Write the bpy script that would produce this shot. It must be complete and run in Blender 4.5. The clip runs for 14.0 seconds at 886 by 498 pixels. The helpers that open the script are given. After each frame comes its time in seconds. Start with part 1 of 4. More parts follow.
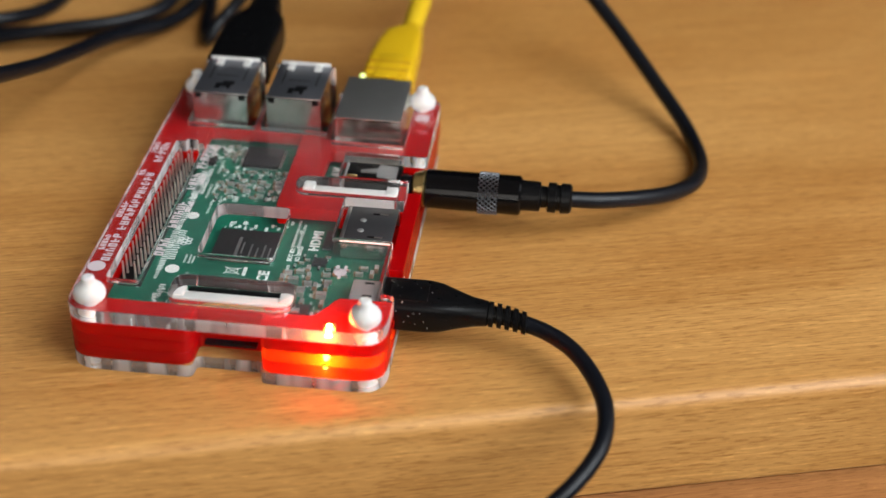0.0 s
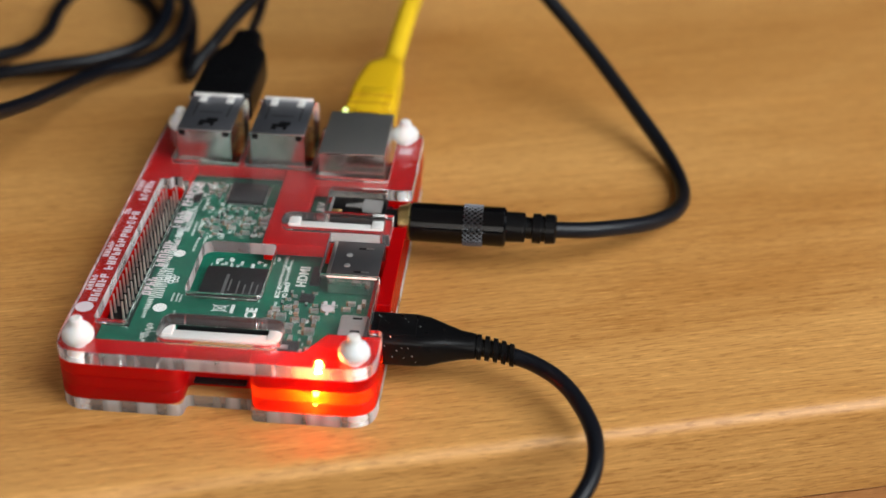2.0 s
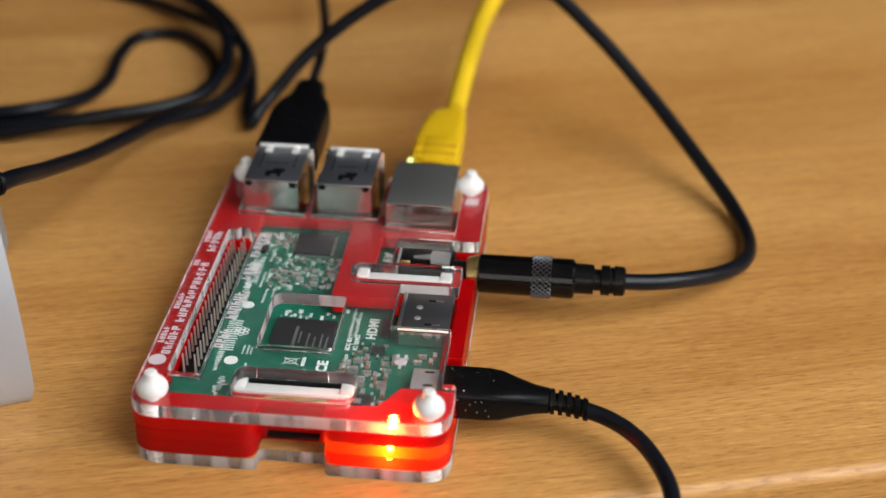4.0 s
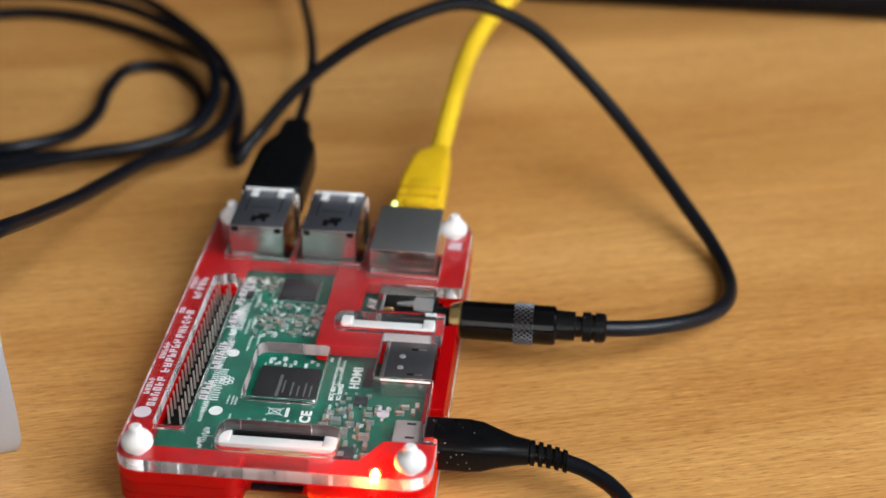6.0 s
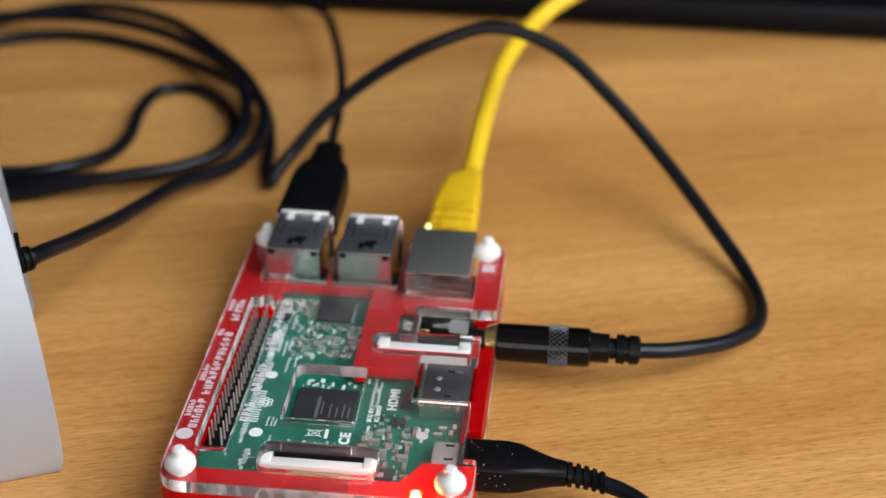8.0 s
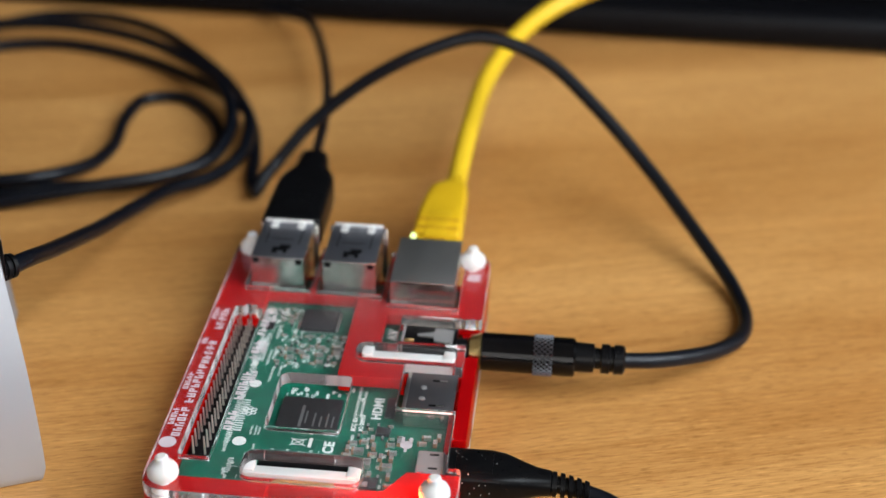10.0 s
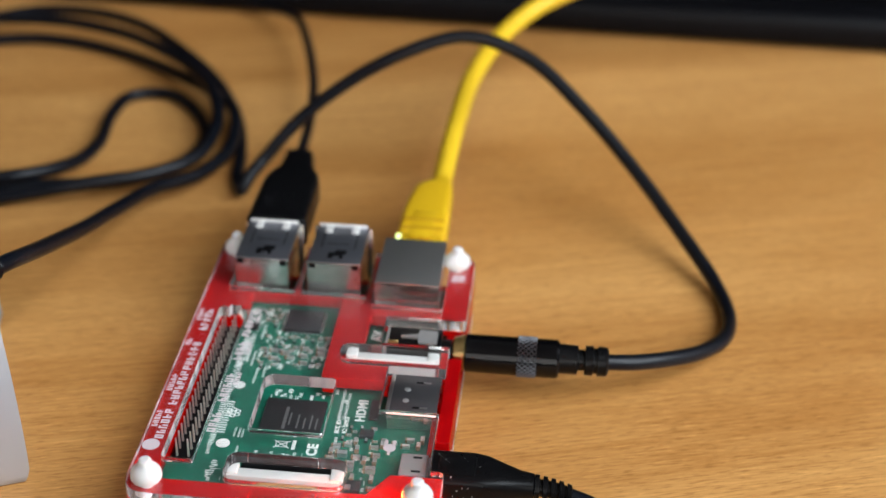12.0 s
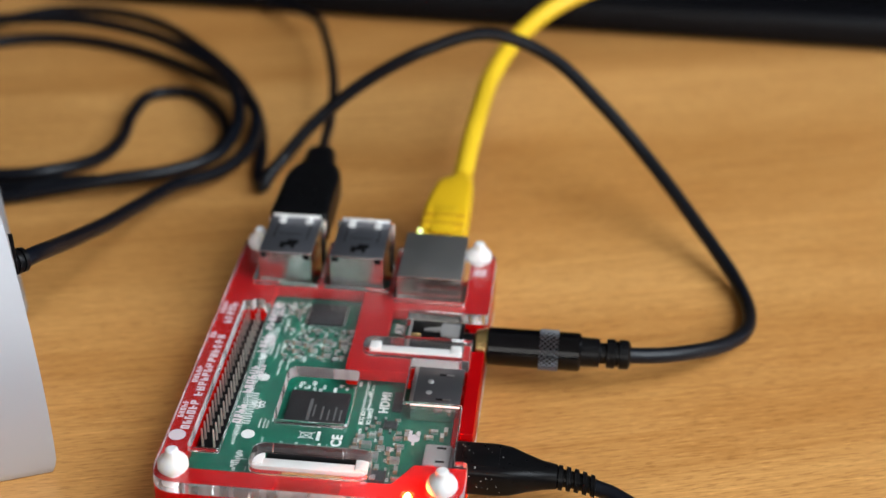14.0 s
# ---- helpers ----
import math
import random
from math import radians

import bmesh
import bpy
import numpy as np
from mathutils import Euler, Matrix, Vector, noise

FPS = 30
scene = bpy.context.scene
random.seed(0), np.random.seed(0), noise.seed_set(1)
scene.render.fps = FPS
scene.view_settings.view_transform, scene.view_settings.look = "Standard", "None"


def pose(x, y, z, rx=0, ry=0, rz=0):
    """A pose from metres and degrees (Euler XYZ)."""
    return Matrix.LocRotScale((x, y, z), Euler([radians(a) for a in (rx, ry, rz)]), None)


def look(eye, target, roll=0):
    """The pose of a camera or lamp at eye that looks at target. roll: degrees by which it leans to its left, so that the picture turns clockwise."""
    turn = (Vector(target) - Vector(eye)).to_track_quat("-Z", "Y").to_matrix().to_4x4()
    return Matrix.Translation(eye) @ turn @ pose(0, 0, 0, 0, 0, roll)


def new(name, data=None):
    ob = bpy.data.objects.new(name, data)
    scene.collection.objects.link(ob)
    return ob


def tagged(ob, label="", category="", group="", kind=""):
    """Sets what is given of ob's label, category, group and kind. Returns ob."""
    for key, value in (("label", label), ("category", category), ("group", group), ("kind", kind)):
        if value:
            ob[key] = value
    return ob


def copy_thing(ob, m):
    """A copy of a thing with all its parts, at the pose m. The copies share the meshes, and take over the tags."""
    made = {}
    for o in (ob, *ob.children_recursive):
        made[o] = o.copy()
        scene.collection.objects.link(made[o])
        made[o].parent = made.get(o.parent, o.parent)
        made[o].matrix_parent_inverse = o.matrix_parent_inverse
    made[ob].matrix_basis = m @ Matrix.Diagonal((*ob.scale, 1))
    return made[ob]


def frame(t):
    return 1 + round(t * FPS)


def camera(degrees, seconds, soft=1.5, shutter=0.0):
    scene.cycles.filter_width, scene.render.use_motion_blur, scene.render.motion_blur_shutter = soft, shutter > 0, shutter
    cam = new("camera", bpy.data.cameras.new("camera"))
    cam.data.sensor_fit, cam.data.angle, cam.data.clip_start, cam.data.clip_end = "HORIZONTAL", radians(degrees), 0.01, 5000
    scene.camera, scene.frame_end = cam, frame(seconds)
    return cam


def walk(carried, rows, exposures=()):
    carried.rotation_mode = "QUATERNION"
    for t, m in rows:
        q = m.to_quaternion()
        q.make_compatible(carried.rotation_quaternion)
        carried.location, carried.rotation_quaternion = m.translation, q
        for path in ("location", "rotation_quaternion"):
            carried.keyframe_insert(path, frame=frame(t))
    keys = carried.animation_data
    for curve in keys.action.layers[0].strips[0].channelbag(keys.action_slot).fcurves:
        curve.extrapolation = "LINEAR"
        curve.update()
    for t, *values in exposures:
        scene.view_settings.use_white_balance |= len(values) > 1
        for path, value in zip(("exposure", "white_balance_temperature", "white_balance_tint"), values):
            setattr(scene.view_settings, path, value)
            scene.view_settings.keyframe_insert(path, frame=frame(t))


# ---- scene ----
cam = camera(32.54, 14.0)
PATH = [
    (0, (6.736, -29.057, 19.733), (4.313, -4.266, 3.014), 1.60),
    (0.5, (6.654, -29.006, 20.049), (4.550, -3.857, 3.830), 1.66),
    (1, (6.735, -28.656, 19.815), (4.908, -3.641, 3.356), 1.46),
    (1.5, (6.647, -28.793, 20.033), (4.798, -3.730, 3.649), 1.39),
    (2, (6.573, -29.048, 20.051), (4.529, -3.993, 3.679), 1.00),
    (2.5, (6.648, -29.132, 20.129), (4.484, -4.118, 3.709), 1.04),
    (3, (6.579, -29.256, 20.120), (4.370, -4.256, 3.684), 0.56),
    (3.5, (6.714, -29.101, 20.270), (4.707, -4.176, 3.695), 0.95),
    (4, (5.528, -28.890, 20.310), (2.958, -3.504, 4.532), 0.52),
    (4.2, (5.483, -28.733, 20.847), (2.455, -3.415, 5.041), -0.07),
    (6.3, (5.805, -28.419, 21.876), (3.496, -3.135, 5.895), 0.67),
    (6.5, (5.701, -28.393, 22.032), (3.485, -3.006, 6.202), 0.67),
    (7, (5.232, -28.512, 22.167), (2.701, -3.018, 6.558), 0.56),
    (7.5, (5.087, -28.578, 22.153), (2.606, -3.127, 6.466), 0.69),
    (8, (5.144, -28.769, 22.081), (2.498, -3.362, 6.348), 0.42),
    (8.2, (5.247, -28.782, 22.193), (2.788, -3.309, 6.537), 0.38),
    (10.3, (5.147, -28.737, 21.934), (2.846, -3.161, 6.423), 1.16),
    (10.5, (5.269, -28.701, 21.929), (3.126, -3.157, 6.344), 1.30),
    (11, (5.151, -28.690, 21.920), (3.015, -3.160, 6.312), 1.29),
    (11.5, (5.042, -28.536, 21.909), (2.943, -3.020, 6.272), 1.53),
    (12, (5.283, -28.588, 22.308), (3.109, -3.143, 6.566), 1.34),
    (12.5, (5.004, -28.723, 22.278), (2.917, -3.155, 6.724), 1.50),
    (13, (4.893, -28.843, 22.046), (2.640, -3.347, 6.397), 1.35),
    (13.5, (5.249, -28.823, 22.236), (2.846, -3.399, 6.492), 0.96),
    (14, (5.005, -29.018, 22.129), (2.640, -3.503, 6.527), 1.15),
]
walk(cam, [(t, look(Vector(eye) / 100, Vector(target) / 100, roll)) for t, eye, target, roll in PATH],
     exposures=[(0, -0.12, 6500, 10), (4.2, -0.10, 6500, 10), (6.3, 0.05, 6180, 10), (14, 0.05, 6180, 10)])

cam.data.dof.use_dof = True
cam.data.dof.focus_distance = 0.332
cam.data.dof.aperture_fstop = 9.5

# ---- world and light ----
world = bpy.data.worlds.new("sky")
scene.world = world
world.use_nodes = True
wn = world.node_tree.nodes
sky = wn.new("ShaderNodeTexSky")
sky.sky_type = "NISHITA"
sky.sun_disc = False
sky.sun_elevation = radians(35)
sky.sun_rotation = radians(70)
world.node_tree.links.new(sky.outputs[0], wn["Background"].inputs[0])
wn["Background"].inputs[1].default_value = 0.1



def window_lamp(name, m, sx, sy, power, colour):
    d = bpy.data.lights.new(name, "AREA")
    d.shape, d.size, d.size_y, d.energy, d.color = "RECTANGLE", sx, sy, power, colour
    ob = new(name, d)
    ob.matrix_world = m
    return ob


# daylight in the opening of the window beside the desk
window_lamp("window_daylight", look((0.77, -0.32, 0.70), (0.0, 0.05, 0.0)), 0.85, 0.90, 17.4, (0.92, 0.98, 1.0))
# lamp of an unseen front window, added to fill the camera-facing sides
window_lamp("window_daylight", look((0.30, -2.38, 0.75), (0.0, 0.0, 0.2)), 1.1, 1.3, 14.6, (1.0, 0.91, 0.80))

# point lamps added to spread the glow of the one red power indicator
def added_glow_lamp(x, y, z, power, colour):
    d = bpy.data.lights.new("added_indicator_glow", "POINT")
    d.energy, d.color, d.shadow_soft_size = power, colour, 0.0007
    new("added_indicator_glow", d).location = (x, y, z)


added_glow_lamp(0.0213, -0.0493, 0.0119, 0.065, (1.0, 0.12, 0.02))
# three more lamps added inside the layers, for the light the acrylic carries
added_glow_lamp(0.0208, -0.0500, 0.0102, 0.050, (1.0, 0.36, 0.02))
added_glow_lamp(0.0208, -0.0500, 0.0070, 0.055, (1.0, 0.36, 0.02))
added_glow_lamp(0.0206, -0.0500, 0.0046, 0.030, (1.0, 0.12, 0.012))


# ---- materials ----
def material(name, colour, rough=0.5, metal=0.0, coat=0.0, transmission=0.0, ior=1.5):
    m = bpy.data.materials.new(name)
    m.use_nodes = True
    b = m.node_tree.nodes["Principled BSDF"]
    b.inputs["Base Color"].default_value = (*colour, 1)
    b.inputs["Roughness"].default_value = rough
    b.inputs["Metallic"].default_value = metal
    b.inputs["Coat Weight"].default_value = coat
    b.inputs["Transmission Weight"].default_value = transmission
    b.inputs["IOR"].default_value = ior
    return m


def node(m, kind, **values):
    n = m.node_tree.nodes.new(kind)
    for k, v in values.items():
        n.inputs[k].default_value = v
    return n


def join(m, a, b):
    m.node_tree.links.new(a, b)


def ramp(m, source, stops):
    n = m.node_tree.nodes.new("ShaderNodeValToRGB")
    e = n.color_ramp.elements
    while len(e) < len(stops):
        e.new(0.5)
    for el, (p, c) in zip(e, stops):
        el.position, el.color = p, (*c, 1)
    join(m, source, n.inputs[0])
    return n


def coords(m, scale=(1, 1, 1), rot=(0, 0, 0), kind="Object"):
    t = m.node_tree.nodes.new("ShaderNodeTexCoord")
    p = m.node_tree.nodes.new("ShaderNodeMapping")
    p.inputs["Scale"].default_value = scale
    p.inputs["Rotation"].default_value = rot
    join(m, t.outputs[kind], p.inputs[0])
    return p.outputs[0]


def worn(m, scale, low, high, bump=0.0, detail=6.0):
    """Uneven gloss and fine relief over a plain material."""
    b = m.node_tree.nodes["Principled BSDF"]
    n = node(m, "ShaderNodeTexNoise", Scale=scale, Detail=detail)
    join(m, coords(m), n.inputs["Vector"])
    r = node(m, "ShaderNodeMapRange", **{"To Min": low, "To Max": high})
    join(m, n.outputs[0], r.inputs[0])
    join(m, r.outputs[0], b.inputs["Roughness"])
    if bump:
        k = node(m, "ShaderNodeBump", Strength=bump, Distance=0.0002)
        join(m, n.outputs[0], k.inputs["Height"])
        join(m, k.outputs[0], b.inputs["Normal"])
    return m


def wood(name, light, dark):
    m = material(name, light, 0.42, coat=0.06)
    b = m.node_tree.nodes["Principled BSDF"]
    b.inputs["Coat Roughness"].default_value = 0.3
    b.inputs["Specular IOR Level"].default_value = 0.45
    info = m.node_tree.nodes.new("ShaderNodeObjectInfo")
    shift = node(m, "ShaderNodeVectorMath")
    shift.operation = "MULTIPLY_ADD"
    join(m, info.outputs["Random"], shift.inputs[0])
    shift.inputs[1].default_value = (0.7, 1.3, 0.4)
    join(m, coords(m), shift.inputs[2])
    # broad figure, stretched along the board
    warp = node(m, "ShaderNodeTexNoise", Scale=1.0, Detail=3.0)
    st = node(m, "ShaderNodeMapping", Scale=(3.2, 22.0, 22.0))
    join(m, shift.outputs[0], st.inputs[0])
    join(m, st.outputs[0], warp.inputs["Vector"])
    warp.inputs["Distortion"].default_value = 0.6
    # fine fibres
    fib = node(m, "ShaderNodeTexNoise", Scale=1.0, Detail=7.0, Roughness=0.65)
    sf = node(m, "ShaderNodeMapping", Scale=(55.0, 1400.0, 1400.0))
    join(m, shift.outputs[0], sf.inputs[0])
    join(m, sf.outputs[0], fib.inputs["Vector"])
    # short pores
    por = node(m, "ShaderNodeTexNoise", Scale=1.0, Detail=2.0)
    sp = node(m, "ShaderNodeMapping", Scale=(260.0, 1900.0, 1900.0))
    join(m, shift.outputs[0], sp.inputs[0])
    join(m, sp.outputs[0], por.inputs["Vector"])
    mix1 = node(m, "ShaderNodeMath")
    mix1.operation = "MULTIPLY_ADD"
    join(m, fib.outputs[0], mix1.inputs[0])
    mix1.inputs[1].default_value = 0.54
    half = node(m, "ShaderNodeMath")
    half.operation = "MULTIPLY"
    join(m, warp.outputs[0], half.inputs[0])
    half.inputs[1].default_value = 0.49
    join(m, half.outputs[0], mix1.inputs[2])
    mid = tuple((a + c) / 2 for a, c in zip(light, dark))
    col = ramp(m, mix1.outputs[0], [(0.40, dark), (0.53, mid), (0.65, light)])
    pr = ramp(m, por.outputs[0], [(0.34, (0.70, 0.64, 0.56)), (0.46, (1, 1, 1)), (0.62, (1, 1, 1)), (0.70, (1.26, 1.30, 1.36))])
    mul = m.node_tree.nodes.new("ShaderNodeMix")
    mul.data_type, mul.blend_type = "RGBA", "MULTIPLY"
    mul.inputs[0].default_value = 0.8
    join(m, col.outputs[0], mul.inputs[6])
    join(m, pr.outputs[0], mul.inputs[7])
    # long pale and dark lines of the grain, a few to the centimetre
    lin = node(m, "ShaderNodeTexNoise", Scale=1.0, Detail=3.0, Roughness=0.6, Distortion=0.25)
    sl = node(m, "ShaderNodeMapping", Scale=(7.0, 330.0, 330.0))
    join(m, shift.outputs[0], sl.inputs[0])
    join(m, sl.outputs[0], lin.inputs["Vector"])
    lr = ramp(m, lin.outputs[0], [(0.30, (0.87, 0.82, 0.75)), (0.42, (1, 1, 1)), (0.60, (1, 1, 1)), (0.72, (1.20, 1.24, 1.30))])
    # broad patches of redder and yellower wood
    pat = node(m, "ShaderNodeTexNoise", Scale=1.0, Detail=2.0)
    sq = node(m, "ShaderNodeMapping", Scale=(5.0, 13.0, 13.0))
    join(m, shift.outputs[0], sq.inputs[0])
    join(m, sq.outputs[0], pat.inputs["Vector"])
    pq = ramp(m, pat.outputs[0], [(0.32, (0.93, 0.86, 0.78)), (0.68, (1.06, 1.08, 1.10))])
    last = mul
    for layer in (lr, pq):
        nxt = m.node_tree.nodes.new("ShaderNodeMix")
        nxt.data_type, nxt.blend_type = "RGBA", "MULTIPLY"
        nxt.inputs[0].default_value = 0.9
        join(m, last.outputs[2], nxt.inputs[6])
        join(m, layer.outputs[0], nxt.inputs[7])
        last = nxt
    join(m, last.outputs[2], b.inputs["Base Color"])
    k = node(m, "ShaderNodeBump", Strength=0.22, Distance=0.0002)
    join(m, fib.outputs[0], k.inputs["Height"])
    join(m, k.outputs[0], b.inputs["Normal"])
    rr = node(m, "ShaderNodeMapRange", **{"To Min": 0.34, "To Max": 0.52})
    join(m, warp.outputs[0], rr.inputs[0])
    join(m, rr.outputs[0], b.inputs["Roughness"])
    return m


WOOD = wood("varnished_pine", (0.63, 0.336, 0.106), (0.43, 0.194, 0.048))
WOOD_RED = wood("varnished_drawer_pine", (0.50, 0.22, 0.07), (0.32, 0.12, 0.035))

CLEAR = material("clear_acrylic", (0.99, 0.985, 0.98), 0.03, transmission=1.0, ior=1.49)
chn = CLEAR.node_tree.nodes
dusty = node(CLEAR, "ShaderNodeBsdfDiffuse", Color=(0.8, 0.79, 0.8, 1))
haze = node(CLEAR, "ShaderNodeMixShader")
smear = node(CLEAR, "ShaderNodeTexNoise", Scale=60.0, Detail=5.0)
join(CLEAR, coords(CLEAR), smear.inputs["Vector"])
smr = node(CLEAR, "ShaderNodeMapRange", **{"From Min": 0.35, "From Max": 0.7, "To Min": 0.004, "To Max": 0.020})
join(CLEAR, smear.outputs[0], smr.inputs[0])
join(CLEAR, smr.outputs[0], haze.inputs[0])
join(CLEAR, chn["Principled BSDF"].outputs[0], haze.inputs[1])
join(CLEAR, dusty.outputs[0], haze.inputs[2])
join(CLEAR, haze.outputs[0], chn["Material Output"].inputs[0])
FROST = worn(material("engraved_acrylic", (0.60, 0.51, 0.53), 0.6), 3000, 0.5, 0.8)


def cut_edge(name, low, high):
    """Laser-cut acrylic edge: mostly clear, partly frosted; upright streaks imitate refracted light and dark."""
    m = bpy.data.materials.new(name)
    m.use_nodes = True
    b = m.node_tree.nodes["Principled BSDF"]
    b.inputs["Base Color"].default_value = (0.95, 0.94, 0.94, 1)
    b.inputs["Transmission Weight"].default_value = 1.0
    b.inputs["IOR"].default_value = 1.49
    b.inputs["Roughness"].default_value = 0.1
    tr = node(m, "ShaderNodeBsdfTranslucent", Color=(0.85, 0.84, 0.84, 1))
    df = node(m, "ShaderNodeBsdfDiffuse", Color=(0.85, 0.84, 0.84, 1))
    half, blend = node(m, "ShaderNodeMixShader", Fac=0.5), node(m, "ShaderNodeMixShader")
    n = node(m, "ShaderNodeTexNoise", Scale=1.0, Detail=1.0)
    join(m, coords(m, (260, 260, 30)), n.inputs["Vector"])
    r = node(m, "ShaderNodeMapRange", **{"From Min": 0.42, "From Max": 0.60, "To Min": low, "To Max": high})
    join(m, n.outputs[0], r.inputs[0])
    join(m, r.outputs[0], blend.inputs[0])
    join(m, tr.outputs[0], half.inputs[1])
    join(m, df.outputs[0], half.inputs[2])
    join(m, b.outputs[0], blend.inputs[1])
    join(m, half.outputs[0], blend.inputs[2])
    join(m, blend.outputs[0], m.node_tree.nodes["Material Output"].inputs[0])
    return m


EDGE_TOP = cut_edge("cut_edge_top", 0.18, 0.46)
EDGE_BASE = cut_edge("cut_edge_base", 0.24, 0.66)

RED = bpy.data.materials.new("red_acrylic")
RED.use_nodes = True
rb = RED.node_tree.nodes["Principled BSDF"]
rb.inputs["Base Color"].default_value = (0.56, 0.003, 0.006, 1)
rb.inputs["Roughness"].default_value = 0.08
rb.inputs["IOR"].default_value = 1.49
tl = node(RED, "ShaderNodeBsdfTranslucent", Color=(0.95, 0.13, 0.018, 1))
mx = node(RED, "ShaderNodeMixShader", Fac=0.32)
join(RED, rb.outputs[0], mx.inputs[1])
join(RED, tl.outputs[0], mx.inputs[2])
# the sheet lets the eye see into it: tinted clear body under the dyed scatter
deep = node(RED, "ShaderNodeBsdfGlass", Color=(0.93, 0.05, 0.04, 1), Roughness=0.06, IOR=1.49)
see = node(RED, "ShaderNodeMixShader", Fac=0.42)
join(RED, mx.outputs[0], see.inputs[1])
join(RED, deep.outputs[0], see.inputs[2])
join(RED, see.outputs[0], RED.node_tree.nodes["Material Output"].inputs[0])

NYLON = worn(material("white_nylon", (0.68, 0.665, 0.65), 0.45), 900, 0.38, 0.6, 0.1)
NYLON.node_tree.nodes["Principled BSDF"].inputs["Subsurface Weight"].default_value = 0.5
NYLON.node_tree.nodes["Principled BSDF"].inputs["Subsurface Radius"].default_value = (0.002, 0.0015, 0.001)
TIN = worn(material("tin_plated_steel", (0.52, 0.52, 0.51), 0.32, 1.0), 700, 0.26, 0.45, 0.05)
POLISHED = worn(material("polished_tin", (0.62, 0.62, 0.60), 0.16, 1.0), 350, 0.13, 0.24, 0.12, 2.0)
DARK_TIN = worn(material("dull_steel", (0.20, 0.21, 0.24), 0.38, 0.9), 500, 0.32, 0.5, 0.05)
SOCKET_STEEL = worn(material("socket_steel", (0.38, 0.375, 0.37), 0.45, 0.6), 700, 0.36, 0.5)
NICKEL = worn(material("satin_nickel", (0.80, 0.79, 0.76), 0.5, 0.25), 700, 0.42, 0.55)
BRUSHED = worn(material("brushed_steel", (0.36, 0.36, 0.345), 0.4, 0.9), 500, 0.34, 0.5, 0.05)
BRIGHT_TIN = worn(material("bright_tin", (0.86, 0.85, 0.83), 0.45, 0.45), 700, 0.4, 0.55)
DARK_STEEL = worn(material("dark_steel", (0.17, 0.17, 0.18), 0.4, 0.9), 500, 0.34, 0.5)
KNURL = worn(material("knurled_black_metal", (0.20, 0.205, 0.22), 0.36, 0.85), 900, 0.3, 0.44)
GOLD = worn(material("gold_plate", (0.86, 0.62, 0.25), 0.28, 1.0), 1500, 0.2, 0.4)
PIN = worn(material("plated_pin", (0.84, 0.80, 0.72), 0.3, 0.85), 1500, 0.22, 0.38)
BLACK = worn(material("black_plastic", (0.0035, 0.0035, 0.004), 0.3), 900, 0.22, 0.38, 0.1)
GLOSS_BLACK = worn(material("black_anodised", (0.002, 0.002, 0.0025), 0.1), 400, 0.08, 0.15)
CORD = worn(material("black_rubber_cord", (0.003, 0.004, 0.007), 0.36), 1200, 0.28, 0.42, 0.1)
CHIP = worn(material("chip_epoxy", (0.018, 0.018, 0.019), 0.5), 2500, 0.42, 0.62, 0.15)
WHITE_PLASTIC = worn(material("white_connector", (0.62, 0.62, 0.60), 0.4), 900, 0.34, 0.5)
INK = material("white_ink", (0.68, 0.72, 0.70), 0.6)
GREY_INK = material("grey_ink", (0.09, 0.09, 0.09), 0.6)
CERAMIC = worn(material("ceramic_brown", (0.26, 0.17, 0.11), 0.45), 2500, 0.35, 0.6)
RESIST = material("resistor_black", (0.02, 0.02, 0.022), 0.4)
SOLDER = worn(material("solder", (0.66, 0.66, 0.66), 0.35, 0.9), 2500, 0.25, 0.5)
YELLOW = worn(material("yellow_cord", (0.78, 0.50, 0.015), 0.42), 900, 0.35, 0.5, 0.1)
YELLOW_BOOT = worn(material("yellow_boot", (0.80, 0.49, 0.01), 0.3), 900, 0.25, 0.4, 0.1)
YELLOW_BOOT.node_tree.nodes["Principled BSDF"].inputs["Transmission Weight"].default_value = 0.15
YELLOW_DARK = worn(material("dark_yellow_strip", (0.55, 0.26, 0.005), 0.4), 900, 0.3, 0.5)
SCREEN = worn(material("dark_screen", (0.004, 0.004, 0.005), 0.35), 300, 0.3, 0.4)
BEZEL = worn(material("dark_bezel", (0.004, 0.004, 0.005), 0.35), 600, 0.28, 0.42, 0.1)

PCB = material("green_solder_mask", (0.004, 0.12, 0.07), 0.36, coat=0.08)
pb = PCB.node_tree.nodes["Principled BSDF"]
pn = node(PCB, "ShaderNodeTexBrick", Scale=1.0)
pn.inputs["Brick Width"].default_value = 0.0021
pn.inputs["Row Height"].default_value = 0.00062
pn.inputs["Mortar Size"].default_value = 0.00009
pn.inputs["Color1"].default_value = (0.001, 0.098, 0.058, 1)
pn.inputs["Color2"].default_value = (0.002, 0.135, 0.080, 1)
pn.inputs["Mortar"].default_value = (0.002, 0.07, 0.045, 1)
pv = node(PCB, "ShaderNodeTexNoise", Scale=160.0, Detail=3.0)
pa = node(PCB, "ShaderNodeVectorMath")
pa.operation = "MULTIPLY_ADD"
join(PCB, pv.outputs["Color"], pa.inputs[0])
pa.inputs[1].default_value = (0.004, 0.004, 0.0)
join(PCB, coords(PCB), pa.inputs[2])
join(PCB, coords(PCB), pv.inputs["Vector"])
join(PCB, pa.outputs[0], pn.inputs["Vector"])
pm = ramp(PCB, pv.outputs[0], [(0.40, (0.75, 0.80, 0.8)), (0.60, (1.1, 1.08, 1.05))])
pmx = PCB.node_tree.nodes.new("ShaderNodeMix")
pmx.data_type, pmx.blend_type = "RGBA", "MULTIPLY"
pmx.inputs[0].default_value = 0.8
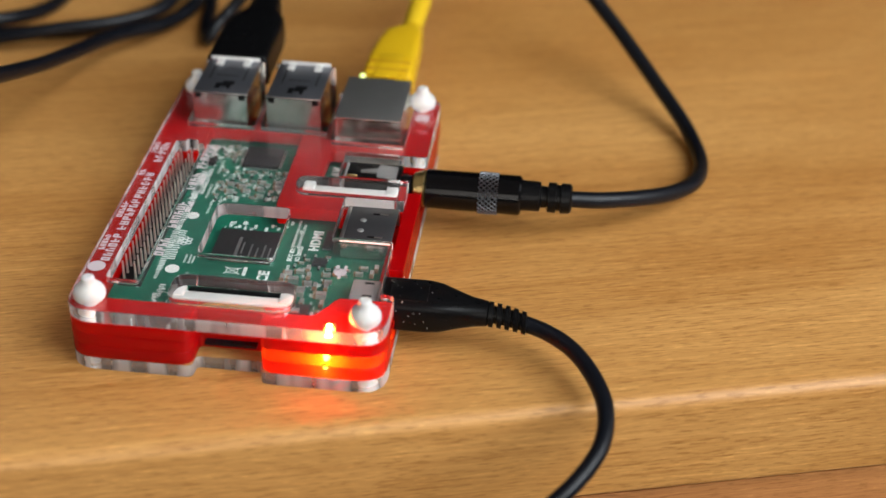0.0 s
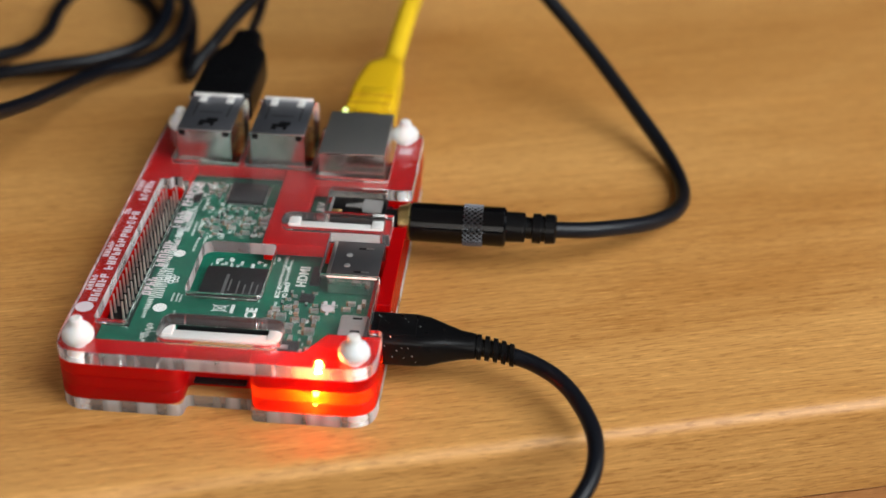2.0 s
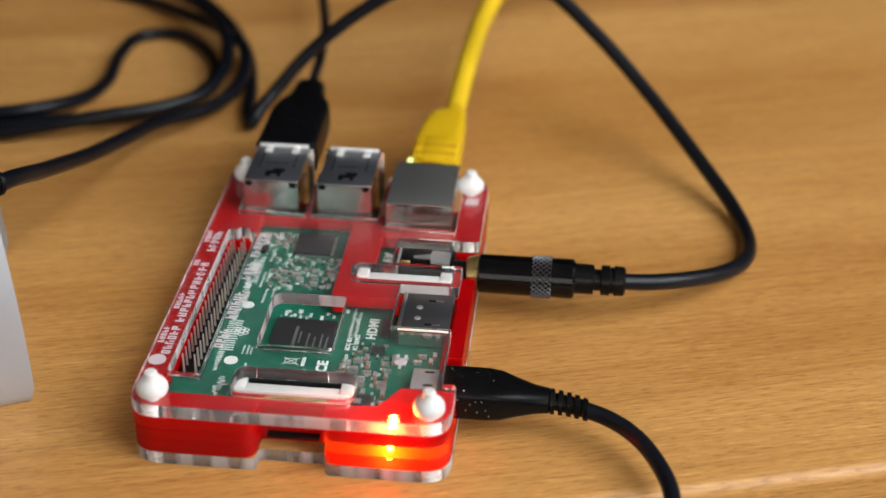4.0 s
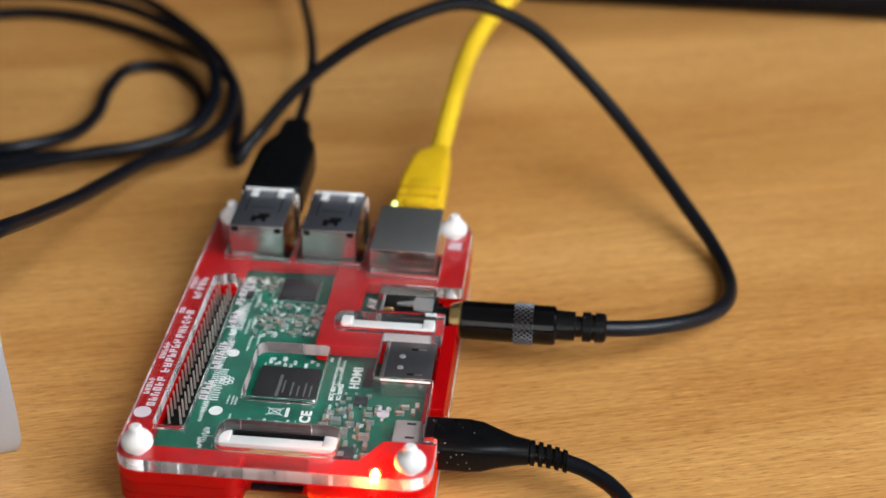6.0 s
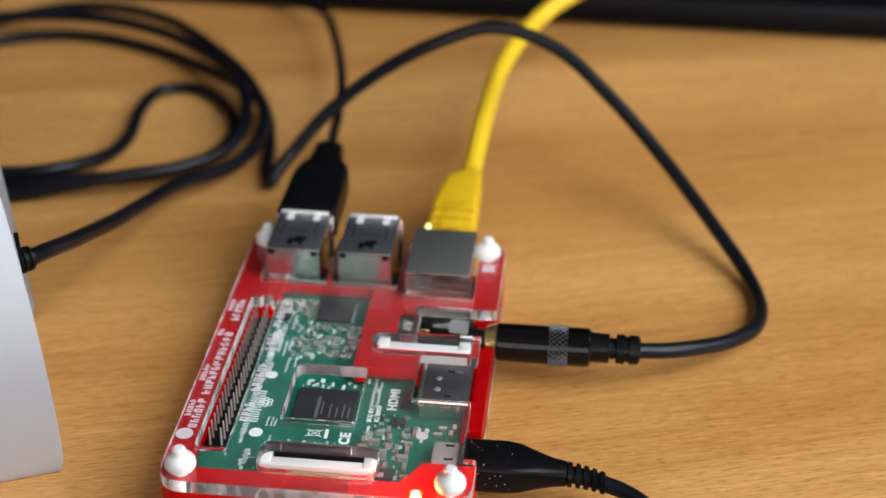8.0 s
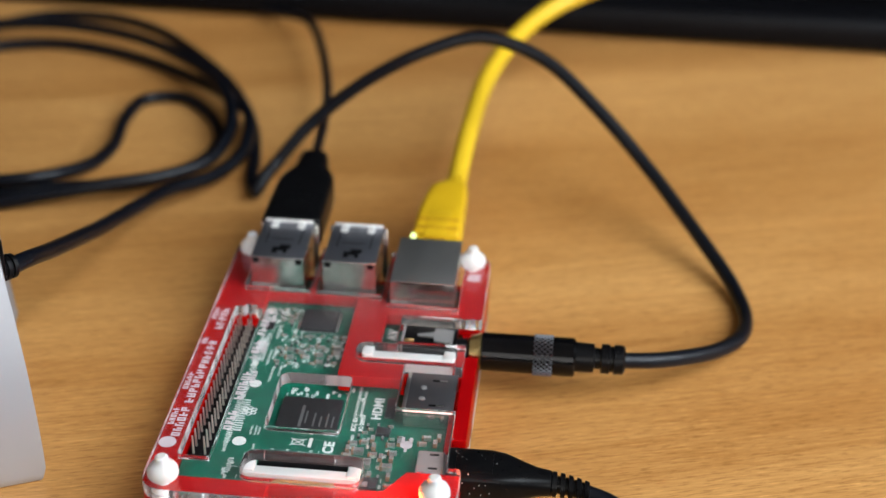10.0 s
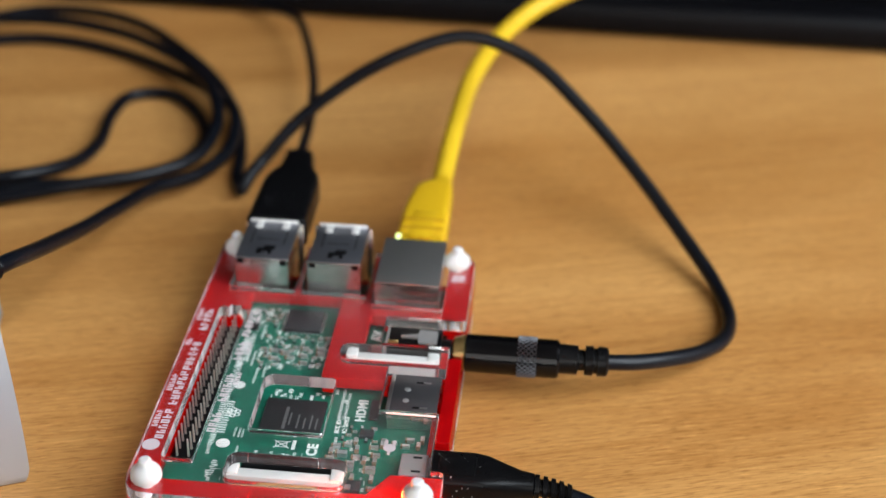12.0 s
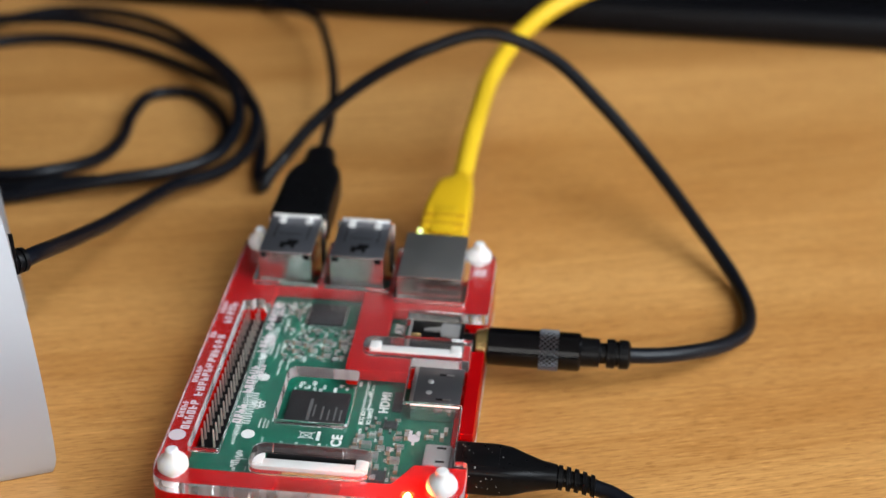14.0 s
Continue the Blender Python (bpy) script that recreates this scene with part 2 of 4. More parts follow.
join(PCB, pn.outputs[0], pmx.inputs[6])
join(PCB, pm.outputs[0], pmx.inputs[7])
join(PCB, pmx.outputs[2], pb.inputs["Base Color"])

ALU = material("brushed_aluminium", (0.47, 0.49, 0.53), 0.42, 0.6)
an = node(ALU, "ShaderNodeTexNoise", Scale=1.0, Detail=4.0)
join(ALU, coords(ALU, (20, 20, 2500)), an.inputs["Vector"])
ar = node(ALU, "ShaderNodeMapRange", **{"To Min": 0.38, "To Max": 0.5})
join(ALU, an.outputs[0], ar.inputs[0])
join(ALU, ar.outputs[0], ALU.node_tree.nodes["Principled BSDF"].inputs["Roughness"])

LED_ON = bpy.data.materials.new("lit_indicator")
LED_ON.use_nodes = True
le = LED_ON.node_tree.nodes["Principled BSDF"]
le.inputs["Base Color"].default_value = (0.9, 0.4, 0.1, 1)
le.inputs["Emission Color"].default_value = (1.0, 0.42, 0.05, 1)
le.inputs["Emission Strength"].default_value = 120.0
LED_LINK = bpy.data.materials.new("link_indicator_glow")
LED_LINK.use_nodes = True
le2 = LED_LINK.node_tree.nodes["Principled BSDF"]
le2.inputs["Emission Color"].default_value = (0.75, 1.0, 0.02, 1)
le2.inputs["Emission Strength"].default_value = 1.2

# walls are unseen; their grey is kept dark to hold back bounced light
WALL = worn(material("darkened_wall_grey", (0.30, 0.29, 0.28), 0.8), 30, 0.75, 0.9, 0.1)
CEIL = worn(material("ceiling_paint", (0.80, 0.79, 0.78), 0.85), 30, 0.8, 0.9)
FLOOR = wood("floor_wood", (0.32, 0.17, 0.08), (0.2, 0.1, 0.045))
FRAME_PAINT = worn(material("window_paint", (0.8, 0.8, 0.78), 0.4), 60, 0.35, 0.5)
GLASS = material("window_glass", (1, 1, 1), 0.0, transmission=1.0, ior=1.45)

for m, level in ((CORD, 0.28), (BLACK, 0.15), (GLOSS_BLACK, 0.22), (BEZEL, 0.09), (SCREEN, 0.05), (CHIP, 0.3)):
    m.node_tree.nodes["Principled BSDF"].inputs["Specular IOR Level"].default_value = level

MM = 0.001


# ---- builders (sizes in millimetres) ----
def link(name, bm, mat, parent=None, label="", smooth=True):
    me = bpy.data.meshes.new(name)
    bmesh.ops.recalc_face_normals(bm, faces=bm.faces)
    bm.to_mesh(me)
    bm.free()
    me.materials.append(mat)
    if smooth:
        me.shade_smooth()
        me.set_sharp_from_angle(angle=radians(35))
    ob = new(name, me)
    ob.parent = parent
    if label:
        tagged(ob, label)
    return ob


part = link


def thing(name, label, category, loc=(0, 0, 0), group="", kind=""):
    ob = new(name)
    ob.location = [v * MM for v in loc]
    ob.empty_display_size = 0.01
    return tagged(ob, label, category, group, kind)


def box(x0, x1, y0, y1, z0, z1, bevel=0.0, seg=2, bm=None):
    own = bmesh.new()
    bmesh.ops.create_cube(own, size=1)
    for v in own.verts:
        v.co = Vector(((x0 + (v.co.x + 0.5) * (x1 - x0)), (y0 + (v.co.y + 0.5) * (y1 - y0)), (z0 + (v.co.z + 0.5) * (z1 - z0)))) * MM
    if bevel:
        bmesh.ops.bevel(own, geom=own.edges[:], offset=bevel * MM, segments=seg, affect="EDGES", profile=0.5)
    if bm is None:
        return own
    merge(bm, own)
    return bm


def merge(bm, other):
    me = bpy.data.meshes.new("tmp")
    other.to_mesh(me)
    other.free()
    bm.from_mesh(me)
    bpy.data.meshes.remove(me)


def loft(rings, cap=True, bm=None):
    """A skin over rings of equal count; ring points are in millimetres."""
    bm = bm or bmesh.new()
    rows = [[bm.verts.new(Vector(p) * MM) for p in ring] for ring in rings]
    for a, b in zip(rows, rows[1:]):
        for i in range(len(a)):
            j = (i + 1) % len(a)
            bm.faces.new((a[i], a[j], b[j], b[i]))
    if cap:
        bm.faces.new(rows[0][::-1])
        bm.faces.new(rows[-1])
    return bm


def superloop(w, h, n=28, p=4.0):
    """A rounded-rectangle ring: half width w, half height h, squareness p."""
    out = []
    for i in range(n):
        a = 2 * math.pi * i / n
        c, s = math.cos(a), math.sin(a)
        out.append((math.copysign(abs(c) ** (2 / p), c) * w, math.copysign(abs(s) ** (2 / p), s) * h))
    return out


def along_x(sections, n=28):
    """Sections (x, y, z, half width, half height, squareness), lofted along x."""
    return loft([[(x, y + a, z + b) for a, b in superloop(w, h, n, p)] for x, y, z, w, h, p in sections])


def along_y(sections, n=28):
    return loft([[(x + a, y, z + b) for a, b in superloop(w, h, n, p)] for y, x, z, w, h, p in sections])


def lathe_x(profile, y, z, n=32):
    """Turned about an axis along x: profile of (x, radius)."""
    return loft([[(x, y + r * math.cos(2 * math.pi * i / n), z + r * math.sin(2 * math.pi * i / n)) for i in range(n)] for x, r in profile])


def lathe_z(profile, x, y, n=28):
    return loft([[(x + r * math.cos(2 * math.pi * i / n), y + r * math.sin(2 * math.pi * i / n), z) for i in range(n)] for z, r in profile])


def spline(points, steps=14):
    pts = [Vector(p) for p in points]
    pts = [pts[0] * 2 - pts[1]] + pts + [pts[-1] * 2 - pts[-2]]
    out = []
    for i in range(1, len(pts) - 2):
        p0, p1, p2, p3 = pts[i - 1:i + 3]
        for k in range(steps):
            t = k / steps
            t0, t1, t2, t3 = 0.0, (p1 - p0).length ** 0.5, 0, 0
            t2 = t1 + (p2 - p1).length ** 0.5
            t3 = t2 + (p3 - p2).length ** 0.5
            u = t1 + (t2 - t1) * t
            a1 = p0 * ((t1 - u) / (t1 - t0)) + p1 * ((u - t0) / (t1 - t0))
            a2 = p1 * ((t2 - u) / (t2 - t1)) + p2 * ((u - t1) / (t2 - t1))
            a3 = p2 * ((t3 - u) / (t3 - t2)) + p3 * ((u - t2) / (t3 - t2))
            b1 = a1 * ((t2 - u) / (t2 - t0)) + a2 * ((u - t0) / (t2 - t0))
            b2 = a2 * ((t3 - u) / (t3 - t1)) + a3 * ((u - t1) / (t3 - t1))
            out.append(b1 * ((t2 - u) / (t2 - t1)) + b2 * ((u - t1) / (t2 - t1)))
    out.append(pts[-2])
    return out


def tube(points, radius, n=14, steps=14):
    """A round cord through points, turned without twist."""
    path = spline(points, steps)
    rings, up = [], Vector((0, 0, 1))
    for i, p in enumerate(path):
        d = (path[min(i + 1, len(path) - 1)] - path[max(i - 1, 0)]).normalized()
        side = d.cross(up)
        if side.length < 1e-4:
            side = Vector((1, 0, 0))
        side.normalize()
        up = side.cross(d).normalized()
        rings.append([p + (side * math.cos(2 * math.pi * k / n) + up * math.sin(2 * math.pi * k / n)) * radius for k in range(n)])
    return loft(rings)


def fillet(points):
    """A closed outline of (x, y, corner radius) with rounded corners."""
    out, n = [], len(points)
    for i, (x, y, r) in enumerate(points):
        p, a, b = Vector((x, y)), Vector(points[i - 1][:2]), Vector(points[(i + 1) % n][:2])
        if r <= 0:
            out.append(p)
            continue
        da, db = (a - p).normalized(), (b - p).normalized()
        ang = da.angle(db)
        d = min(r / math.tan(ang / 2), (a - p).length * 0.49, (b - p).length * 0.49)
        for k in range(7):
            t = k / 6
            out.append((p + da * d) * (1 - t) ** 2 + p * 2 * t * (1 - t) + (p + db * d) * t ** 2)
    return out


def plate(name, outline, holes, z0, z1, mat, parent, label="", bevel=0.18, edge=None, frosted=None):
    """A flat sheet cut to an outline with holes, between two heights."""
    cu = bpy.data.curves.new(name, "CURVE")
    cu.dimensions, cu.fill_mode = "2D", "BOTH"
    cu.extrude, cu.bevel_depth, cu.bevel_resolution = ((z1 - z0) / 2 - bevel) * MM, bevel * MM, 1
    cu.offset = -bevel * MM
    for ring in (outline, *holes):
        pts = fillet(ring)
        s = cu.splines.new("POLY")
        s.points.add(len(pts) - 1)
        for q, p in zip(s.points, pts):
            q.co = (p.x * MM, p.y * MM, 0, 1)
        s.use_cyclic_u = True
    tmp = bpy.data.objects.new(name, cu)
    scene.collection.objects.link(tmp)
    me = bpy.data.meshes.new_from_object(tmp.evaluated_get(bpy.context.evaluated_depsgraph_get()))
    bpy.data.objects.remove(tmp)
    bm = bmesh.new()
    bm.from_mesh(me)
    bpy.data.meshes.remove(me)
    bmesh.ops.remove_doubles(bm, verts=bm.verts, dist=1e-6)
    bmesh.ops.translate(bm, verts=bm.verts, vec=(0, 0, (z0 + z1) / 2 * MM))
    bm.normal_update()
    for f in bm.faces:
        f.material_index = int(abs(f.normal.z) < 0.9)
        if frosted is not None and f.material_index:
            at = f.calc_center_median() / MM
            f.material_index = int(any(x0 < at.x < x1 and y0 < at.y < y1 for x0, x1, y0, y1 in frosted))
    ob = part(name, bm, mat, parent, label, smooth=False)
    ob.data.materials.append(edge or mat)
    return ob


def lettering(name, text, size, m, mat, parent, label="", depth=0.03):
    cu = bpy.data.curves.new(name, "FONT")
    cu.body, cu.size, cu.extrude, cu.align_x, cu.align_y = text, size * MM, depth * MM, "CENTER", "CENTER"
    cu.offset, cu.space_character = size * MM * 0.04, 1.1
    tmp = bpy.data.objects.new(name, cu)
    scene.collection.objects.link(tmp)
    me = bpy.data.meshes.new_from_object(tmp.evaluated_get(bpy.context.evaluated_depsgraph_get()))
    bpy.data.objects.remove(tmp)
    me.transform(m)
    me.materials.clear()
    me.materials.append(mat)
    ob = new(name, me)
    ob.parent = parent
    if label:
        tagged(ob, label)
    return ob


def up_text(x, y, z):
    return pose(x * MM, y * MM, z * MM, 0, 0, 90)


# ---- the room ----
def room():
    x0, x1, y0, y1, z0, z1 = -2200, 800, -2400, 1100, -750, 1750

    def slab(name, *a, mat=WALL, label=""):
        tagged(link(name, box(*a), mat, smooth=False), label, "wall" if "wall" in name else name, kind="structure")

    slab("floor", x0, x1, y0, y1, z0 - 60, z0, mat=FLOOR, label="brown wooden floor of the room")
    slab("ceiling", x0, x1, y0, y1, z1, z1 + 60, mat=CEIL, label="plain white painted ceiling")
    slab("wall_north", x0, x1, y1, y1 + 120, z0, z1, label="plain grey wall behind the desk")
    bm = box(x0, x1, y0 - 120, y0, z0, 50)
    box(x0, x1, y0 - 120, y0, 1450, z1, bm=bm)
    box(x0, -300, y0 - 120, y0, 50, 1450, bm=bm)
    box(900 - 110, x1, y0 - 120, y0, 50, 1450, bm=bm)
    tagged(link("wall_south", bm, WALL, smooth=False), "grey wall with an added window opening", "wall", kind="structure")
    slab("wall_west", x0 - 120, x0, y0 - 120, y1 + 120, z0, z1, label="plain grey wall of the room")
    bm = box(x1, x1 + 150, y0 - 120, y1 + 120, z0, 180)
    box(x1, x1 + 150, y0 - 120, y1 + 120, 1520, z1, bm=bm)
    box(x1, x1 + 150, y0 - 120, -800, 180, 1520, bm=bm)
    box(x1, x1 + 150, 500, y1 + 120, 180, 1520, bm=bm)
    tagged(link("wall_east", bm, WALL, smooth=False), "grey wall with a wide window opening", "wall", kind="structure")
    win = thing("window_1", "white painted window that lets in daylight", "window", (x1 + 80, -150, 850), kind="structure")

    part("window_frame", box(-30, 30, -650, 650, -670, -610, 4), FRAME_PAINT, win)
    part("window_frame", box(-30, 30, -650, 650, 610, 670, 4), FRAME_PAINT, win)
    for y in (-650, -30, 590):
        part("window_frame", box(-28, 28, y, y + 60, -609, 609, 4), FRAME_PAINT, win)
    for y in (-589, 31):
        p = part("pane", box(-3, 3, y, y + 558, -608, 608), GLASS, win, smooth=False)
        p.visible_shadow = False
    # second window added in the unseen south wall, for the fill from the front
    two = copy_thing(win, pose(0.3, -2.46, 0.75, 0, 0, 90))
    two.name = "window_2"
    two.scale = (1, 0.92, 1.04)


room()


# ---- the desk ----
TURN = 16.2


def desk():
    top = thing("desk", "orange-brown varnished wooden desk with a rounded front edge", "desk", (48.2, -58.4, 0))
    top.rotation_euler = (0, 0, radians(TURN))
    u0, u1 = -620, 590
    prof = [(680, -25), (680, -0.5), (679.5, 0)]
    prof += [(3.6 - 3.6 * math.sin(t * math.pi / 16), -3.2 + 3.2 * math.cos(t * math.pi / 16)) for t in range(0, 9)]
    prof += [(0, -24.0), (0.8, -25)]
    part("tabletop", loft([[(u, v, z) for v, z in prof] for u in (u0, u1)]), WOOD, top, "smooth varnished tabletop")
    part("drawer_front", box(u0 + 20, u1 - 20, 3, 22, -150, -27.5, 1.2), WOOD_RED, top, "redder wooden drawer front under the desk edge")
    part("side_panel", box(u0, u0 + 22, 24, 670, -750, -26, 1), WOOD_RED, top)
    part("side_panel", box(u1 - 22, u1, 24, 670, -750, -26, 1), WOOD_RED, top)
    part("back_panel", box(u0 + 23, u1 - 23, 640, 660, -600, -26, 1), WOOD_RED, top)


desk()


# ---- the computer in its layered case ----
PZ = 7.4
YF, YB = -52.8, 46.7
pc = thing("single_board_computer", "small green circuit board in a red and clear layered acrylic case", "computer")


def case_layers():
    def front(y):
        return [(-33, YF, 6), (-6.8, YF, 3.6), (-6.8, y, 1.0), (7.2, y, 1.0), (7.2, YF, 3.6), (33, YF, 6)]

    plate("base_plate", front(-49.3) + [(33, YB, 6), (-33, YB, 6)], [], 0.0, 2.98, CLEAR, pc, "clear polished acrylic base plate", edge=EDGE_BASE).visible_shadow = False
    ring = [(-28.2, -43.0, 1), (28.2, -43.0, 1), (28.2, 42.5, 1), (-28.2, 42.5, 1)]
    right = [(33, -38.6, 0.6), (29.2, -38.6, 0.6), (29.2, -25.2, 0.6), (33, -25.2, 0.6), (33, 5.0, 0.6), (29.2, 5.0, 0.6), (29.2, 17.0, 0.6), (33, 17.0, 0.6)]
    plate("case_layer", front(-46.0) + [(33, YB, 6), (-33, YB, 6)], [ring], 3.0, 5.98, RED, pc, "translucent red acrylic layer")
    plate("case_layer", front(-46.0) + right + [(33, YB, 6), (28.2, YB, 1), (28.2, -43.0, 1), (-28.2, -43.0, 1), (-28.2, YB, 1), (-33, YB, 6)], [], 6.0, 8.98, RED, pc,
          "translucent red acrylic layer")
    back = [(33, 17.6, 0.8), (33, YB, 6), (26.6, YB, 0.5), (26.6, 22.6, 0.5), (8.9, 22.6, 0.5), (8.9, YB, 0.5), (7.2, YB, 0.5), (7.2, 26.4, 0.5), (-9.2, 26.4, 0.5), (-9.2, YB, 0.5),
            (-10.8, YB, 0.5), (-10.8, 26.4, 0.5), (-27.2, 26.4, 0.5), (-27.2, YB, 0.5), (-33, YB, 6)]
    gpio = [(-27.4, -40.8, 0.8), (-20.6, -40.8, 0.8), (-20.6, 16.2, 0.5), (-22.2, 16.2, 0.4), (-22.2, 17.8, 0.8), (-25.0, 17.8, 0.8), (-25.0, 16.8, 0.4), (-27.4, 16.8, 0.8)]
    csi = [(4.6, -0.8, 2.6), (28.2, -0.8, 0.6), (28.2, 5.4, 0.6), (4.6, 5.4, 2.6)]
    inlet = [(33, -39.2, 0.6), (21.6, -39.2, 0.4), (17.4, -46.0, 0.3), (-27.4, -46.0, 0.6), (-27.4, 16.8, 0.8), (-21.2, 16.8, 0.6), (-21.2, 26.2, 1), (1.4, 26.2, 0.8), (1.4, -6.6, 1),
             (16.9, -6.6, 0.3), (16.9, -2.6, 0.4), (29.8, -2.6, 0.4), (29.8, -25.4, 0.4), (33, -25.4, 0.5), (33, 6.2, 0.5), (9.4, 6.2, 0.6), (9.4, 19.6, 0.6), (33, 19.6, 0.6)]
    plate("case_layer", [(-33, YF, 6), (-6.8, YF, 3.6), (-6.8, -47.0, 0.8), (7.2, -47.0, 0.8), (7.2, YF, 3.6), (33, YF, 6)] + inlet + back[1:], [csi, [(19.8, -50.8, 1.5), (22.8, -50.8, 1.5), (22.8, -47.8, 1.5), (19.8, -47.8, 1.5)]], 9.0, 11.98, RED, pc,
          "translucent red acrylic layer cut round the sockets")
    top = [(-33, YF, 6), (33, YF, 6), (33, -38.8, 1.2), (30.0, -38.8, 0.6), (30.0, -19.0, 0.6), (16.6, -19.0, 0.6), (16.6, -2.4, 0.6), (30.0, -2.4, 0.6), (30.0, 6.6, 0.6), (13.6, 6.6, 0.6), (13.6, 17.6, 0.6)]
    soc = [(-11.0, -29.0, 1.2), (5.4, -29.0, 1.2), (5.4, -9.0, 1.2), (-11.0, -9.0, 2.8)]
    dsi = [(-13.2, -46.4, 3.0), (12.6, -46.4, 3.0), (12.6, -37.4, 3.0), (-13.2, -37.4, 3.0)]
    t = plate("top_plate", top + back, [gpio, soc, dsi, csi], 12.0, 15.0, CLEAR, pc, "clear polished acrylic top plate with cut openings", edge=EDGE_TOP,
              frosted=((-34, 34, -54, -49), (-34, -32, -54, 50), (32, 34, -54, 50), (-28, -24, -42, 18), (-12, 6, -14, -8), (-12, -9, -20, -8)))
    t.visible_shadow = False
    rng = random.Random(4)
    # engraved words on the strips beside the pin header, as plain bars
    def word(bm, x, h, y, end):
        while y < end - 1.0:
            w, t = h * rng.uniform(0.62, 0.8), 0.26 * h
            box(x, x + h, y, y + t, 15.0, 15.03, bm=bm)
            box(x + rng.choice((0, 0.37)) * h, x + rng.choice((0.63, 1)) * h, y + w - t, y + w, 15.0, 15.03, bm=bm)
            for f in rng.sample((0.0, 0.39, 0.78), rng.randint(1, 2)):
                box(x + f * h, x + f * h + 0.22 * h, y + t, y + w - t, 15.0, 15.03, bm=bm)
            y += w + 0.26 * h

    for spots in (((-30.3, 1.9, -35.0, -24.5), (-30.3, 1.9, -23.0, -11.0), (-30.3, 1.9, -9.8, 2.0), (-30.3, 1.9, 6.4, 15.6), (-32.0, 1.3, -31.0, -24.0), (-32.0, 1.3, -18.0, -11.0), (-32.0, 1.3, 0.0, 3.6), (-32.0, 1.3, 10.5, 16.0)),
                  ((-19.7, 1.9, -31.5, -25.0), (-19.7, 1.9, -20.5, -10.0), (-19.7, 1.9, -4.5, 3.0), (-19.7, 1.9, 5.0, 16.0), (-17.6, 1.2, -14.0, -9.0), (-17.6, 1.2, -2.0, 2.6), (-17.6, 1.2, 11.0, 15.4))):
        bm = bmesh.new()
        for spot in spots:
            word(bm, spot[0], spot[1], spot[2], spot[3])
        part("engraving", bm, FROST, t, "frosted engraved markings", smooth=False)
    part("engraving", lathe_z([(15.0, 1.9), (15.03, 1.9)], -30.4, -37.2, 20), FROST, t, smooth=False)
    bm = bmesh.new()
    for k in range(3):
        box(27.6 + k * 0.2, 31.0, 35.2 + k * 1.1, 35.9 + k * 1.1, 15.0, 15.03, bm=bm)
    part("engraving", bm, FROST, t, smooth=False)
    # a frosted plug sign near the power socket
    bm = lathe_z([(15.0, 1.35), (15.03, 1.35)], 20.6, -32.2, 18)
    box(19.4, 20.1, -31.6, -29.6, 15.0, 15.03, bm=bm)
    box(21.1, 21.8, -31.6, -29.6, 15.0, 15.03, bm=bm)
    box(20.3, 20.9, -34.6, -33.2, 15.0, 15.03, bm=bm)
    part("engraving", bm, FROST, t, smooth=False)


case_layers()


def bolts():
    for x, y in ((-28.4, -48.2), (28.4, -48.2), (28.6, 43.0), (-28.6, 43.0)):
        bm = lathe_z([(-0.0, 1.5), (15.02, 1.5), (15.05, 3.0), (15.7, 3.3), (16.7, 3.25), (17.5, 2.85), (18.1, 2.2), (18.6, 1.7), (19.2, 1.45), (19.9, 1.35), (20.25, 0.9)], x, y)
        part("bolt", bm, NYLON, pc, "white nylon bolt and nut")


bolts()

board = plate("circuit_board", [(-28, -42.5, 3), (28, -42.5, 3), (28, 42.5, 3), (-28, 42.5, 3)], [], 6.0, PZ, PCB, pc, "green printed circuit board", 0.1)


def chips():
    c = part("main_chip", box(-10.6, 3.4, -23.3, -9.3, PZ, PZ + 1.15, 0.25), CHIP, board, "black square main chip with faint printed lines")
    bm = bmesh.new()
    for k, (x, y0, y1) in enumerate(((-5.6, -20.5, -12.5), (-4.3, -19.0, -14.5), (-2.4, -20, -15), (-0.9, -20, -16.2), (0.6, -20, -15), (1.9, -20, -16))):
        box(x, x + (0.75 if k == 0 else 0.4), y0, y1, PZ + 1.15, PZ + 1.17, bm=bm)
    part("chip_print", bm, GREY_INK, board, smooth=False)
    part("network_chip", box(-11.8, -2.9, 16.4, 25.2, PZ, PZ + 0.95, 0.2), CHIP, board, "black square network chip")
    bm = bmesh.new()
    for i in range(16):
        t = -11.2 + i * 0.52
        box(t, t + 0.22, 15.8, 25.8, PZ, PZ + 0.22, bm=bm)
        box(-12.4, -2.3, 17.0 + i * 0.52, 17.22 + i * 0.52, PZ, PZ + 0.22, bm=bm)
    part("chip_legs", bm, SOLDER, board, smooth=False)
    part("small_chip", box(-20.0, -18.2, 16.0, 18.6, PZ, PZ + 0.8, 0.15), CHIP, board)
    part("small_chip", box(11.0, 15.2, -41.0, -37.6, PZ, PZ + 1.0, 0.15), CHIP, board)
    part("small_chip", box(12.6, 15.6, -22.4, -20.0, PZ, PZ + 0.9, 0.15), CHIP, board)
    part("small_chip", box(13.6, 15.8, -15.8, -8.6, PZ, PZ + 0.6, 0.15), RESIST, board)


chips()


